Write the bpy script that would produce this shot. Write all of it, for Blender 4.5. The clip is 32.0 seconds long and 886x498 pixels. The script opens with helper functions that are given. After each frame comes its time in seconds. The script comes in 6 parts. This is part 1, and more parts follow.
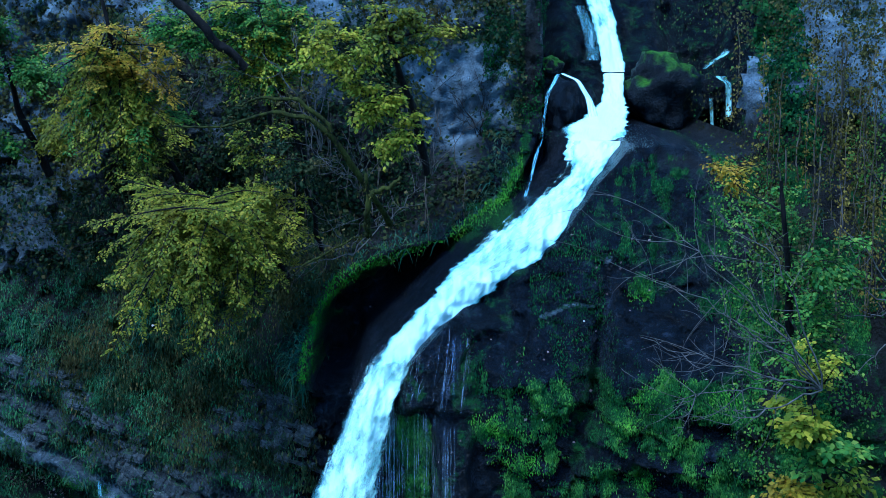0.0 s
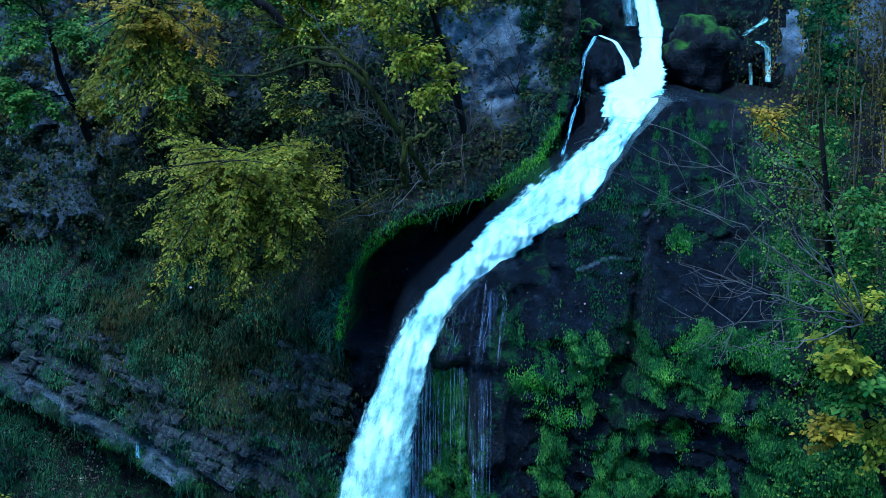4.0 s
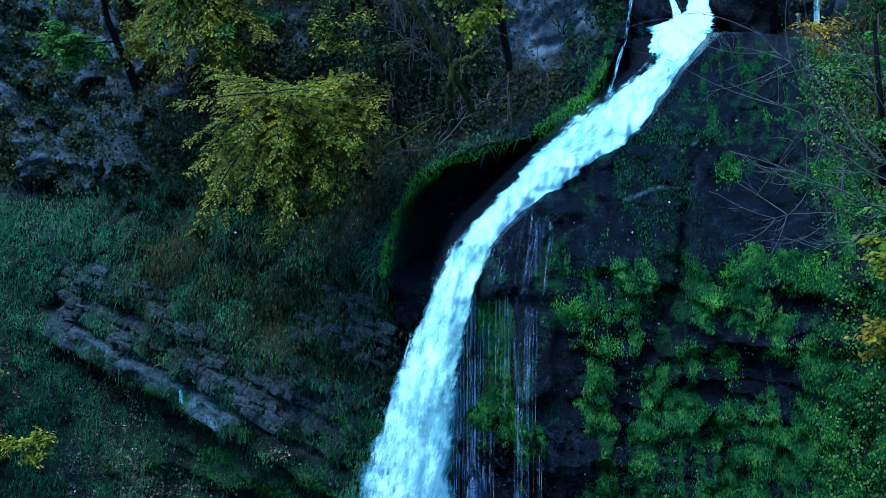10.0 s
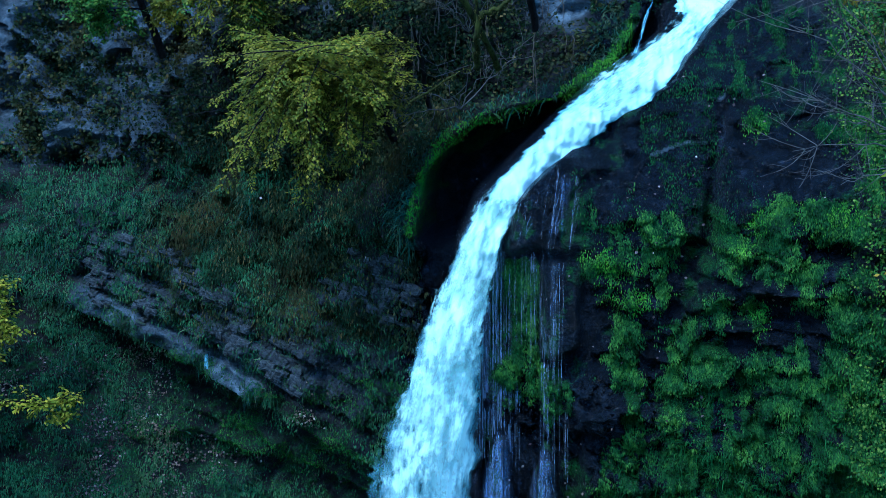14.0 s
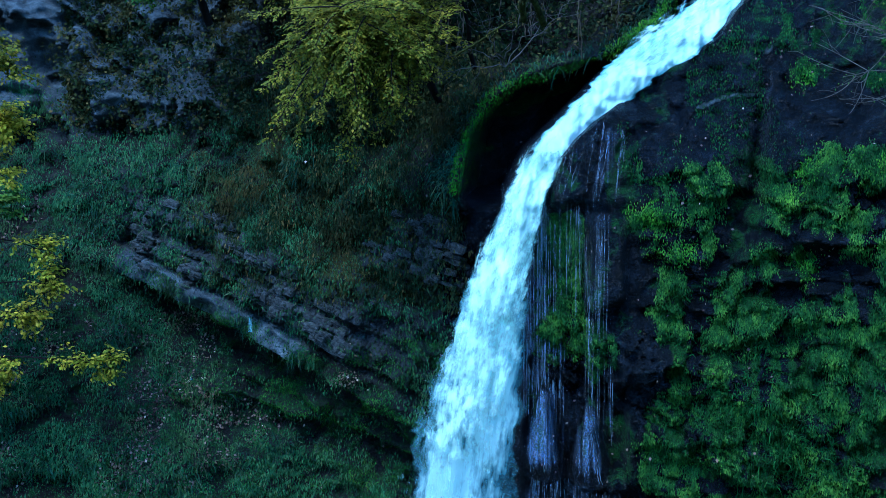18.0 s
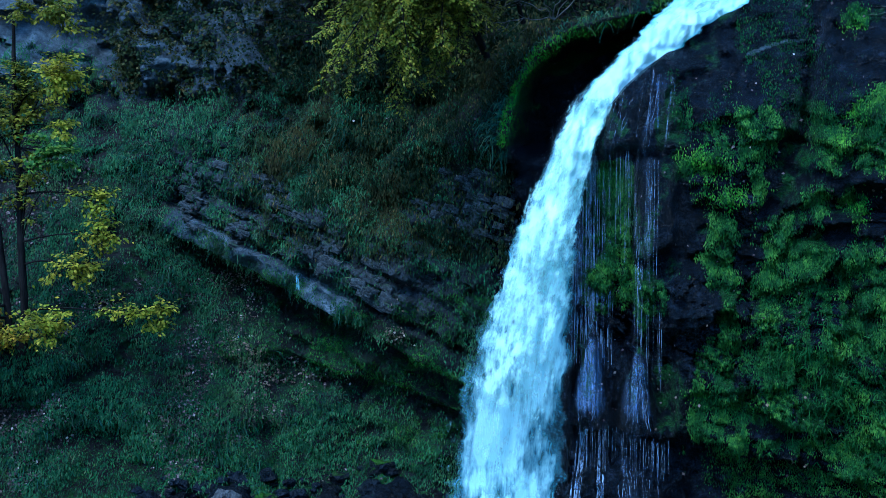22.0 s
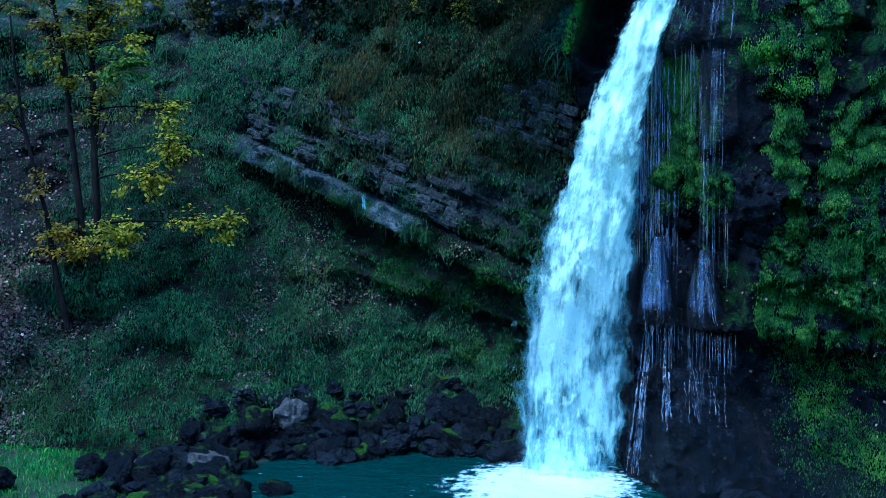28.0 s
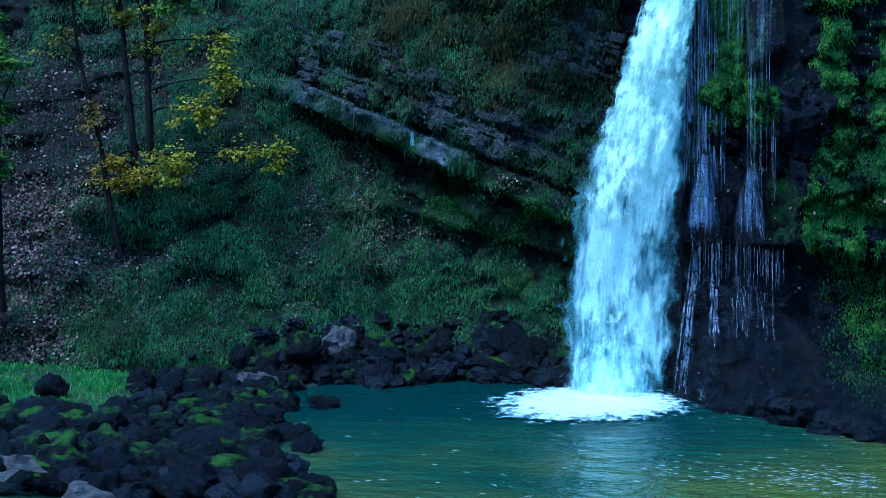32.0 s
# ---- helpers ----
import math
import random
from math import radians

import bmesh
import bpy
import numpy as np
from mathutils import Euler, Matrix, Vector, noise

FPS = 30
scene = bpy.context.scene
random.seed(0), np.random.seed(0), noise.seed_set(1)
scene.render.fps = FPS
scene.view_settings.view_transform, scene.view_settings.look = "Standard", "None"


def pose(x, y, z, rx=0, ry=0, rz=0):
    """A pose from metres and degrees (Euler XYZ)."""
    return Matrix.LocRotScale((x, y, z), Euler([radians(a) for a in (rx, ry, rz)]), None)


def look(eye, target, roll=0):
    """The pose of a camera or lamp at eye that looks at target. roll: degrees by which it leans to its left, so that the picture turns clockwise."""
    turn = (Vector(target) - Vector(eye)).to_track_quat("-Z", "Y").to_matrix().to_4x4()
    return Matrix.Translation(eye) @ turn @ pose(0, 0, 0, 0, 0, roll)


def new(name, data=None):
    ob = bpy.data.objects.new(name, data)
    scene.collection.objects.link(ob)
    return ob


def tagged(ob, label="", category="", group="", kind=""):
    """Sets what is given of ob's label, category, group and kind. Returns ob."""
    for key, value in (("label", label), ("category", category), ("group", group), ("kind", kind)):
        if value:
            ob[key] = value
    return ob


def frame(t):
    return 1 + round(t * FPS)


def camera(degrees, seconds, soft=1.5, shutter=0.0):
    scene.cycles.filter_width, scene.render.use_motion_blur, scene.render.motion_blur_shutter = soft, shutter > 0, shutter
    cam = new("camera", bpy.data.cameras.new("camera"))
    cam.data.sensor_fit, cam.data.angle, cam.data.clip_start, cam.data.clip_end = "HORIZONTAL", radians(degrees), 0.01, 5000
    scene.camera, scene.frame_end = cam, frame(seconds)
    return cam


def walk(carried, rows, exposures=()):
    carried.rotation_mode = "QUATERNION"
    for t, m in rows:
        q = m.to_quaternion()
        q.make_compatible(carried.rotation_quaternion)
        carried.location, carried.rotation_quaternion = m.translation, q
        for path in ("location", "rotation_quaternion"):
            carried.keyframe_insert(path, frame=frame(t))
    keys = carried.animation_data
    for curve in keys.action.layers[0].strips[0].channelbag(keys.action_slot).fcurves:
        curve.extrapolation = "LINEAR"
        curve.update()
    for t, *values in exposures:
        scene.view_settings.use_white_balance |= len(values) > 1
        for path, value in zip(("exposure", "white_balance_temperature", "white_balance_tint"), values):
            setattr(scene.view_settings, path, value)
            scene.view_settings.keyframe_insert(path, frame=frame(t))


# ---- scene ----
cam = camera(38.0, 32.0, soft=0.75)
# seconds, eye x y z, turn about x y z
PATH = [
    (0, 0.0, -0.0, 13.756, 79.767, -0.045, 0.008),
    (1, 0.01, -0.031, 13.503, 79.913, 0.016, 0.435),
    (2, 0.02, -0.069, 13.246, 80.075, 0.068, 0.87),
    (3, 0.033, -0.104, 12.99, 80.254, 0.11, 1.299),
    (5.5, 0.045, -0.196, 12.319, 80.813, 0.231, 2.388),
    (6, 0.041, -0.212, 12.183, 80.922, 0.248, 2.597),
    (7, 0.028, -0.228, 11.913, 81.143, 0.228, 2.887),
    (8, 0.008, -0.242, 11.641, 81.348, 0.208, 3.109),
    (9, -0.019, -0.258, 11.368, 81.552, 0.187, 3.319),
    (10, -0.059, -0.274, 11.108, 81.746, 0.158, 3.512),
    (11, -0.093, -0.3, 10.863, 81.915, 0.128, 3.688),
    (12, -0.116, -0.332, 10.627, 82.069, 0.141, 3.883),
    (13, -0.127, -0.361, 10.395, 82.219, 0.186, 4.112),
    (14, -0.14, -0.39, 10.158, 82.383, 0.225, 4.435),
    (16.5, -0.185, -0.478, 9.525, 82.852, 0.213, 5.48),
    (17, -0.202, -0.495, 9.391, 82.954, 0.218, 5.712),
    (18, -0.237, -0.534, 9.108, 83.181, 0.199, 6.155),
    (19, -0.281, -0.587, 8.818, 83.411, 0.141, 6.59),
    (20, -0.338, -0.655, 8.525, 83.649, 0.099, 6.968),
    (21, -0.409, -0.732, 8.226, 83.892, 0.062, 7.296),
    (22, -0.492, -0.812, 7.913, 84.078, 0.042, 7.618),
    (23, -0.567, -0.879, 7.596, 84.285, 0.031, 7.948),
    (24, -0.606, -0.947, 7.268, 84.5, 0.065, 8.341),
    (25, -0.599, -1.01, 6.907, 84.73, 0.132, 8.798),
    (27.5, -0.508, -1.153, 5.871, 85.454, 0.248, 10.118),
    (28, -0.489, -1.182, 5.648, 85.594, 0.259, 10.397),
    (29, -0.457, -1.236, 5.195, 85.91, 0.275, 10.956),
    (30, -0.434, -1.288, 4.743, 86.226, 0.273, 11.5),
    (31, -0.415, -1.356, 4.293, 86.493, 0.286, 12.049),
    (32, -0.399, -1.441, 3.855, 86.714, 0.279, 12.624),
]
walk(cam, [(t, pose(x, y, z, a, b, c)) for t, x, y, z, a, b, c in PATH], [(0.0, 1.46, 4130.0, 2.0), (32.0, 1.46, 4130.0, 2.0)])

# ---- sky and sun: a dim blue overcast evening in a gorge ----
world = bpy.data.worlds.new("world")
scene.world = world
world.use_nodes = True
wt = world.node_tree
sky = wt.nodes.new("ShaderNodeTexSky")
sky.sky_type, sky.sun_disc = "NISHITA", False
sky.sun_elevation, sky.sun_rotation = radians(60), radians(216)
sky.air_density, sky.dust_density, sky.ozone_density = 1.2, 0.6, 3.0
bg = wt.nodes["Background"]
bg.inputs["Strength"].default_value = 0.13
wt.links.new(sky.outputs[0], bg.inputs[0])
sun = new("sun", bpy.data.lights.new("sun", "SUN"))
sun.data.energy, sun.data.angle, sun.data.color = 1.3, radians(30), (1.0, 0.96, 0.88)
sun.matrix_world = look((0, 0, 40), (3.6, 5.0, 29.0))


# ---- numbers ----
RNG = np.random.default_rng(7)


def smooth(a, b, x):
    t = np.clip((x - a) / (b - a), 0, 1)
    return t * t * (3 - 2 * t)


def smin(a, b, k):
    h = np.clip(0.5 + 0.5 * (b - a) / k, 0, 1)
    return b + (a - b) * h - k * h * (1 - h)


def vnoise(x, y, z, seed=0):
    """Value noise in -1..1 on arrays."""
    x, y, z = np.broadcast_arrays(np.asarray(x, float), np.asarray(y, float), np.asarray(z, float))
    xi, yi, zi = np.floor(x).astype(np.int64), np.floor(y).astype(np.int64), np.floor(z).astype(np.int64)
    fx, fy, fz = x - xi, y - yi, z - zi
    fx, fy, fz = fx * fx * (3 - 2 * fx), fy * fy * (3 - 2 * fy), fz * fz * (3 - 2 * fz)

    def h(a, b, c):
        n = (a * 374761393 + b * 668265263 + c * 2147483647 + seed * 974634777) & 0xFFFFFFFF
        n = ((n ^ (n >> 13)) * 1274126177) & 0xFFFFFFFF
        n = ((n ^ (n >> 16)) * 2246822519) & 0xFFFFFFFF
        return ((n ^ (n >> 15)) & 0xFFFF) / 32767.5 - 1
    r = 0
    for dx, wx in ((0, 1 - fx), (1, fx)):
        for dy, wy in ((0, 1 - fy), (1, fy)):
            for dz, wz in ((0, 1 - fz), (1, fz)):
                r = r + h(xi + dx, yi + dy, zi + dz) * wx * wy * wz
    return r


def fbm(x, y, z, octaves=4, seed=0):
    r, a = 0, 0.5
    for k in range(octaves):
        r = r + a * vnoise(x, y, z, seed + k)
        x, y, z, a = x * 2.03 + 3.1, y * 2.03 + 7.7, z * 2.03 + 1.3, a * 0.5
    return r


# ---- the shape of the gorge: how far back the rock lies at a place x and a height z ----
def rim_x(z):
    return np.interp(z, (6.9, 7.4, 8.45, 9.02, 9.48, 9.66, 9.82, 10.18, 10.53, 11.6), (-2.0, -2.4, -2.2, -1.82, -1.1, -0.4, 0.22, 0.85, 1.28, 1.9))


def water_left(z):
    return np.interp(z, (0, 2, 4, 5.7, 7.5, 8.1, 8.45, 9.0, 9.4, 10.0, 10.3, 11.0, 11.8), (-3.15, -3.0, -2.75, -2.2, -1.55, -1.3, -0.95, -0.4, 0.0, 0.63, 1.1, 2.15, 2.35))


def water_right(z):
    return np.interp(z, (0, 2, 4, 5.7, 7.5, 8.1, 8.45, 9.0, 9.4, 9.65, 10.0, 10.3, 11.0, 11.54), (-1.45, -1.3, -1.2, -1.1, -0.76, -0.6, -0.28, 0.35, 0.75, 1.45, 1.87, 2.13, 2.65, 3.2))


def water_y(z):
    return np.interp(z, (0, 2, 4, 5.7, 7.5, 8.5, 9.35, 10, 11, 11.6), (20.75, 20.55, 20.45, 20.6, 20.85, 20.92, 21.1, 21.45, 22.15, 22.8))


def left_side(x, z):
    wall = 24.3 + 0.32 * np.maximum(0, z - 5) + 0.22 * np.maximum(0, -7 - x) - 0.36 * np.clip(x + 7, 0, 4.6)
    # tilted beds of limestone, with two overhangs
    q = z + 0.4 * (x + 7)
    bed = smooth(-10.2, -9.0, x) * (1 - smooth(-3.4, -2.6, x))
    beds = 0.6 * smooth(4.42, 4.3, q) * smooth(2.9, 3.9, q) - 0.22 * smooth(4.3, 4.42, q) * smooth(4.95, 4.85, q)
    beds += 0.25 * smooth(4.85, 4.9, q) * smooth(5.1, 4.98, q) - 0.12 * smooth(5.0, 5.06, q) * smooth(5.5, 5.4, q)
    beds += 0.2 * smooth(5.46, 5.52, q) * smooth(5.75, 5.6, q)
    q2 = z + 0.24 * (x + 7)
    beds += 0.7 * smooth(3.15, 3.0, q2) * smooth(2.0, 2.8, q2) - 0.3 * smooth(3.05, 3.2, q2) * smooth(3.9, 3.5, q2)
    wall = wall + bed * beds
    # the mossy bank beside the chute
    wall = wall - 1.45 * np.exp(-((x - rim_x(z)) / 1.25) ** 2) * smooth(6.4, 7.4, z) * (1 - smooth(10.6, 11.8, z))
    # the dark recess under the tree roots
    wall = wall + 0.9 * np.exp(-((x + 3.4) / 1.4) ** 2 - ((z - 8.6) / 0.8) ** 2)
    # the grey cliff high up
    wall = wall + 0.7 * smooth(7.6, 8.4, z) * smooth(-6.2, -7.5, x)
    slope = 21.3 + 0.4 * np.clip(x + 7, -9, 1.6) + 0.95 * z
    return smin(wall, slope, 0.5)


def bump_at(x, z, cx, cz, rx, rz, power=4):
    """A plateau of elliptic outline, 1 inside and 0 outside."""
    return np.exp(-(((x - cx) / rx) ** 2 + ((z - cz) / rz) ** 2) ** (power / 2))


def knob_top(x):
    return np.interp(x, (-1.5, -1.15, -0.8, -0.45, -0.06, 0.57, 1.03, 1.6, 2.6, 4.0), (1.2, 1.75, 2.12, 1.95, 1.8, 1.5, 1.0, 0.75, 0.55, 0.4))


def right_side(x, z):
    y = 20.35 - 0.35 * x - 0.03 * x * x * np.sign(x) + 0.85 * np.maximum(0, z - 8.0) * smooth(7.6, 8.8, z)
    face = y
    y = y + 0.45 * smooth(0.3, 0.9, x) * smooth(2.75, 2.45, z + 0.12 * (x - 1)) * smooth(0.7, 1.5, z)      # undercut
    # the groove and the flat dark slab of the tower
    groove = x - 2.5 - 0.12 * (z - 8)
    y = y + 0.5 * np.exp(-(groove / 0.12) ** 2) * smooth(7.2, 7.7, z) * (1 - smooth(9.0, 9.6, z))
    y = y + 0.28 * np.exp(-((x - 2.05 - 0.22 * (z - 6.7)) / 0.24) ** 2) * smooth(5.9, 6.5, z) * (1 - smooth(8.2, 8.8, z))
    y = y + 0.35 * bump_at(x, z, 3.4, 6.6, 0.6, 0.3) + 0.3 * bump_at(x, z, 4.1, 7.62, 0.3, 0.12) + 0.25 * bump_at(x, z, 2.7, 6.1, 0.4, 0.16)
    # niche with the water threads, the dark nose over it and the spur in it
    y = y + 0.32 * smooth(-1.3, -1.0, x) * smooth(0.02, -0.22, x) * smooth(4.0, 4.5, z) * smooth(7.5, 7.0, z)
    y = y - 0.32 * np.exp(-((x + 0.15) / 0.7) ** 4) * smooth(7.05, 7.45, z + 0.14 * vnoise(x * 5, 2, 0, 89)) * (1 - smooth(8.3, 9.3, z))
    low = 5.5 + 0.55 * np.abs(x + 0.1)
    y = y - 0.42 * smooth(-0.34 + 0.1 * (7 - z), -0.14 + 0.1 * (7 - z), x) * smooth(0.56, 0.36, x) * smooth(low - 0.04, low + 0.14, z) * (1 - smooth(7.0, 7.3, z))
    y = y - 0.2 * bump_at(x, z, 0.02, 5.1, 0.36, 0.42, 3)
    y = y - 0.4 * bump_at(x, z, 0.74, 4.8, 0.46, 0.55, 3)
    # fluted cones over the lip
    y = y + 0.4 * smooth(-1.25, -1.05, x) * smooth(0.6, 0.45, x) * smooth(2.66, 2.74, z) * smooth(4.6, 4.0, z)
    for cx, top, base, out in ((-0.84, 4.3, 0.33, 0.75), (-0.05, 4.0, 0.33, 0.85), (0.4, 3.05, 0.13, 0.7)):
        w = 0.04 + base * np.clip((top - z) / (top - 2.72), 0, 1) ** 0.75
        y = y - out * np.sqrt(np.clip(1 - ((x - cx) / w) ** 2, 0, 1)) * smooth(top + 0.05, top - 0.25, z) * smooth(2.66, 2.72, z)
    y = y - 0.05 * np.abs(np.sin(15 * x + 1.2 * z)) * smooth(-1.15, -0.95, x) * smooth(0.6, 0.4, x) * smooth(2.66, 2.72, z) * (1 - smooth(3.8, 4.4, z))
    y = y + 0.2 * smooth(-1.2, -1.0, x) * smooth(0.75, 0.45, x) * smooth(2.72, 2.64, z) * smooth(1.7, 2.1, z)
    # the dark knob in the pool and the low ledge along the water
    zt = knob_top(x)
    shore = np.interp(x, (-1.6, -1.2, -0.59, 0.52, 1.76, 3.5), (21.3, 20.7, 19.95, 18.7, 17.5, 15.8))
    top_y = face - 0.3 + 0.3 * smooth(0.6, 1.2, x)
    knob = shore + (top_y - shore) * np.clip(z / zt, -0.5, 1) ** 1 + 0.25 * np.sin(np.pi * np.clip(z / zt, 0, 1)) * -0.5
    y = np.where(z < zt, np.minimum(y, knob), y)
    return y


def rock_y(x, z):
    left = left_side(x, z)
    right = right_side(x, z)
    # behind the free fall
    back = 22.6 + 3.0 * np.maximum(0, -3.0 - x)
    edge = water_right(z) + 0.05 * vnoise(x * 3, 1, z * 3, 88)
    m_right = smooth(-0.07, 0.07, x - edge)
    low = left + (smin(left, back, 0.4) - left) * smooth(7.6, 7.0, z)
    # the cave and the bed of the chute
    high = smooth(7.0, 7.35, z)
    cave = 24.4 + 0.25 * (z - 8)
    m_cave = high * smooth(-0.05, 0.16, x - rim_x(z))
    bed = water_y(z) + 0.22
    m_bed = high * smooth(-0.22, 0.1, x - water_left(z))
    y = low + (cave - low) * m_cave
    y = y + (np.minimum(bed, y) - y) * m_bed
    y = y + (right - y) * m_right
    # the hanging valley above the brink
    over = smooth(11.5, 11.68, z + 0.12 * vnoise(x * 1.3, 2, 3, 8))
    gully = 31.0 + 0.0 * x
    left_top = 25.3 + 0.25 * (z - 12) - 0.25 * (x - 0.5)
    bank = left + (left_top - left) * smooth(-1.6, -0.2, x)
    top = bank + (gully - bank) * smooth(1.9, 2.3, x)
    r_edge = 4.95 - 0.1 * (z - 12)
    top = top + (right - top) * smooth(-0.1, 0.25, x - r_edge)
    y = y + (top - y) * over * smooth(0.9, 1.5, x) * smooth(6.2, 5.4, x - 2.0 * smooth(12, 12.5, z))
    y = np.where((x < 1.4) & (z > 10.9), y + (top - y) * smooth(10.9, 11.5, z), y)
    return y


Z1 = 18.5
gx = np.concatenate([np.arange(-24.0, -14.0, 0.16), np.arange(-14.0, -10.2, 0.075), np.arange(-10.2, 5.4, 0.038), np.arange(5.4, 8.0, 0.075), np.arange(8.0, 14.0, 0.16)])
gz = np.concatenate([np.arange(-0.9, 11.6, 0.038), np.arange(11.6, Z1, 0.075)])
GX, GZ = np.meshgrid(gx, gz)
GY = rock_y(GX, GZ)
rough = 1 - 0.85 * smooth(0.12, 0.0, np.abs(GX - (water_left(GZ) + water_right(GZ)) / 2) - (water_right(GZ) - water_left(GZ)) / 2) * (GZ < 11.6)
TOWER = smooth(-0.08, 0.08, GX - water_right(GZ)) * smooth(11.6, 11.2, GZ)
FALL_SIDE = smooth(0.85, 0.45, GX) * smooth(7.6, 7.2, GZ) * smooth(-1.6, -1.2, GX)
BEDQ = GZ + 0.4 * (GX + 7)
BEDS = smooth(-10.3, -9.6, GX) * (1 - smooth(-2.9, -2.4, GX)) * smooth(4.3, 4.45, BEDQ) * (1 - smooth(6.0, 6.6, BEDQ + 0.5 * vnoise(GX * 0.9, 2, GZ * 0.9, 82)))
OUTCROP = smooth(-4.9, -4.2, GX) * smooth(6.6, 6.9, BEDQ) * smooth(8.6, 8.2, BEDQ) * smooth(6.9, 6.5, GZ)
rough = rough * (1 - 0.45 * TOWER) * (1 - 0.5 * FALL_SIDE) * (1 - 0.55 * np.maximum(BEDS, OUTCROP))
GY += rough * (0.75 * fbm(GX * 0.6, GY * 0.6, GZ * 0.6, 3, 11) + 0.5 * (0.5 - np.abs(fbm(GX * 1.5, GY * 1.2, GZ * 1.9, 3, 21))) + 0.22 * fbm(GX * 3.2, GY * 3.2, GZ * 4, 4, 31) + 0.09 * np.abs(fbm(GX * 7, 0, GZ * 6, 2, 33)))
GY += 0.75 * smooth(-3.0, -4.5, GX) * smooth(1.0, 2.0, GZ) * (np.abs(fbm(GX * 0.75, 5, GZ * 1.1, 3, 35)) - 0.2)
GY += smooth(-0.6, 0.4, GX) * rough * (0.2 * np.abs(fbm(GX * 2.6, 7, GZ * 1.3, 3, 37)) + 0.05 * vnoise(GX * 9, 0, GZ * 5, 39))
GY -= 1.0 * np.exp(-((GX + 11.9) / 1.5) ** 2) * smooth(1.4, 3.5, GZ) * smooth(5.6, 4.0, GZ)      # knoll with the saplings
# thin cracked beds on the left cliff
WX, WZ = GX + 0.9 * fbm(GX * 0.8, 3, GZ * 0.8, 4, 45), GZ + 0.9 * fbm(GX * 0.8, 9, GZ * 0.8, 4, 46)
bed_q = WZ + 0.3 * (WX + 7)
bed_mask = smooth(-10, -8.8, WX) * (1 - smooth(-3.6, -2.9, WX)) * smooth(4.2, 4.4, bed_q) * (1 - smooth(5.9, 6.5, bed_q))
# tilted beds broken into blocks: each row of blocks has its own height, each block its own depth, with open cracks between
def blocks(u, q, rows, seed):
    q = q + 0.05 * vnoise(u * 1.5, 1, q * 2, seed)
    r = q / rows + 0.35 * vnoise(np.floor(q / rows * 0.5), 0, 3, seed)
    row = np.floor(r)
    ln = rows * (1.7 + 0.9 * vnoise(row, 5, 0, seed + 1))
    c = u / ln + 7 * vnoise(row, 9, 1, seed + 2) + 0.12 * vnoise(u * 3, 4, q * 5, seed)
    cell = np.floor(c)
    depth = vnoise(row, cell, 3, seed + 3)
    crack = np.maximum(smooth(0.09, 0.0, r - row), smooth(0.06, 0.0, c - cell))
    return -0.16 * depth + 0.16 * crack


BLOCKY = np.maximum(BEDS * smooth(4.8, 4.95, BEDQ), OUTCROP)
GY += BLOCKY * (blocks(GX - 0.4 * GZ, BEDQ, 0.3, 84) + 0.5 * blocks(GX - 0.4 * GZ, BEDQ, 0.13, 94))
GY -= BEDS * smooth(4.92, 4.86, BEDQ) * 0.12
GY += BEDS * 0.3 * np.exp(-((BEDQ - 4.93) / 0.035) ** 2)
GY += smooth(-6, -7.5, GX) * smooth(7.3, 8.5, GZ) * 0.7 * (np.abs(fbm(GX * 0.8, 0, (GZ + 0.5 * GX) * 1.1, 3, 47)) * 2 - 0.4)
HUMPS = smooth(-8.2, -7.2, GX) * smooth(-2.6, -3.2, GX) * smooth(4.2, 4.0, BEDQ) * smooth(2.2, 2.7, BEDQ)
GY -= HUMPS * (0.3 * np.abs(np.sin(BEDQ * 6.5 + 1.5 * vnoise(GX * 1.2, 3, GZ, 86))) * np.clip(0.6 + 0.8 * vnoise(GX * 2.4, 5, GZ * 1.2, 87), 0, 1) - 0.12)
# hanging lips: each shelf swells downwards and ends over a hollow
def shelves(x, z, period, seed, warp):
    u = z / period + warp * vnoise(x * 1.1, seed, z * 0.5, seed) + 0.5 * vnoise(x * 3.1, 2, z * 1.5, seed + 1)
    return 0.5 - (u - np.floor(u))


GY -= smooth(0.5, 1.1, GX) * smooth(8.6, 7.6, GZ) * smooth(1.2, 2.4, GZ) * (0.24 * shelves(GX, GZ, 0.85, 141, 0.6) + 0.13 * shelves(GX, GZ, 0.37, 143, 0.8))
GY -= smooth(0.15, 0.6, GX - water_right(GZ)) * smooth(7.6, 8.6, GZ) * smooth(11.5, 11.2, GZ) * smooth(5.0, 4.0, GX) * (0.07 * shelves(GX, GZ, 0.62, 147, 1.6) + 0.05 * shelves(GX, GZ, 0.3, 149, 2.0))
GY -= 0.55 * smooth(-5.8, -7.0, GX) * smooth(7.4, 8.3, GZ) * shelves(GX, GZ + 0.5 * GX, 1.15, 145, 0.8)


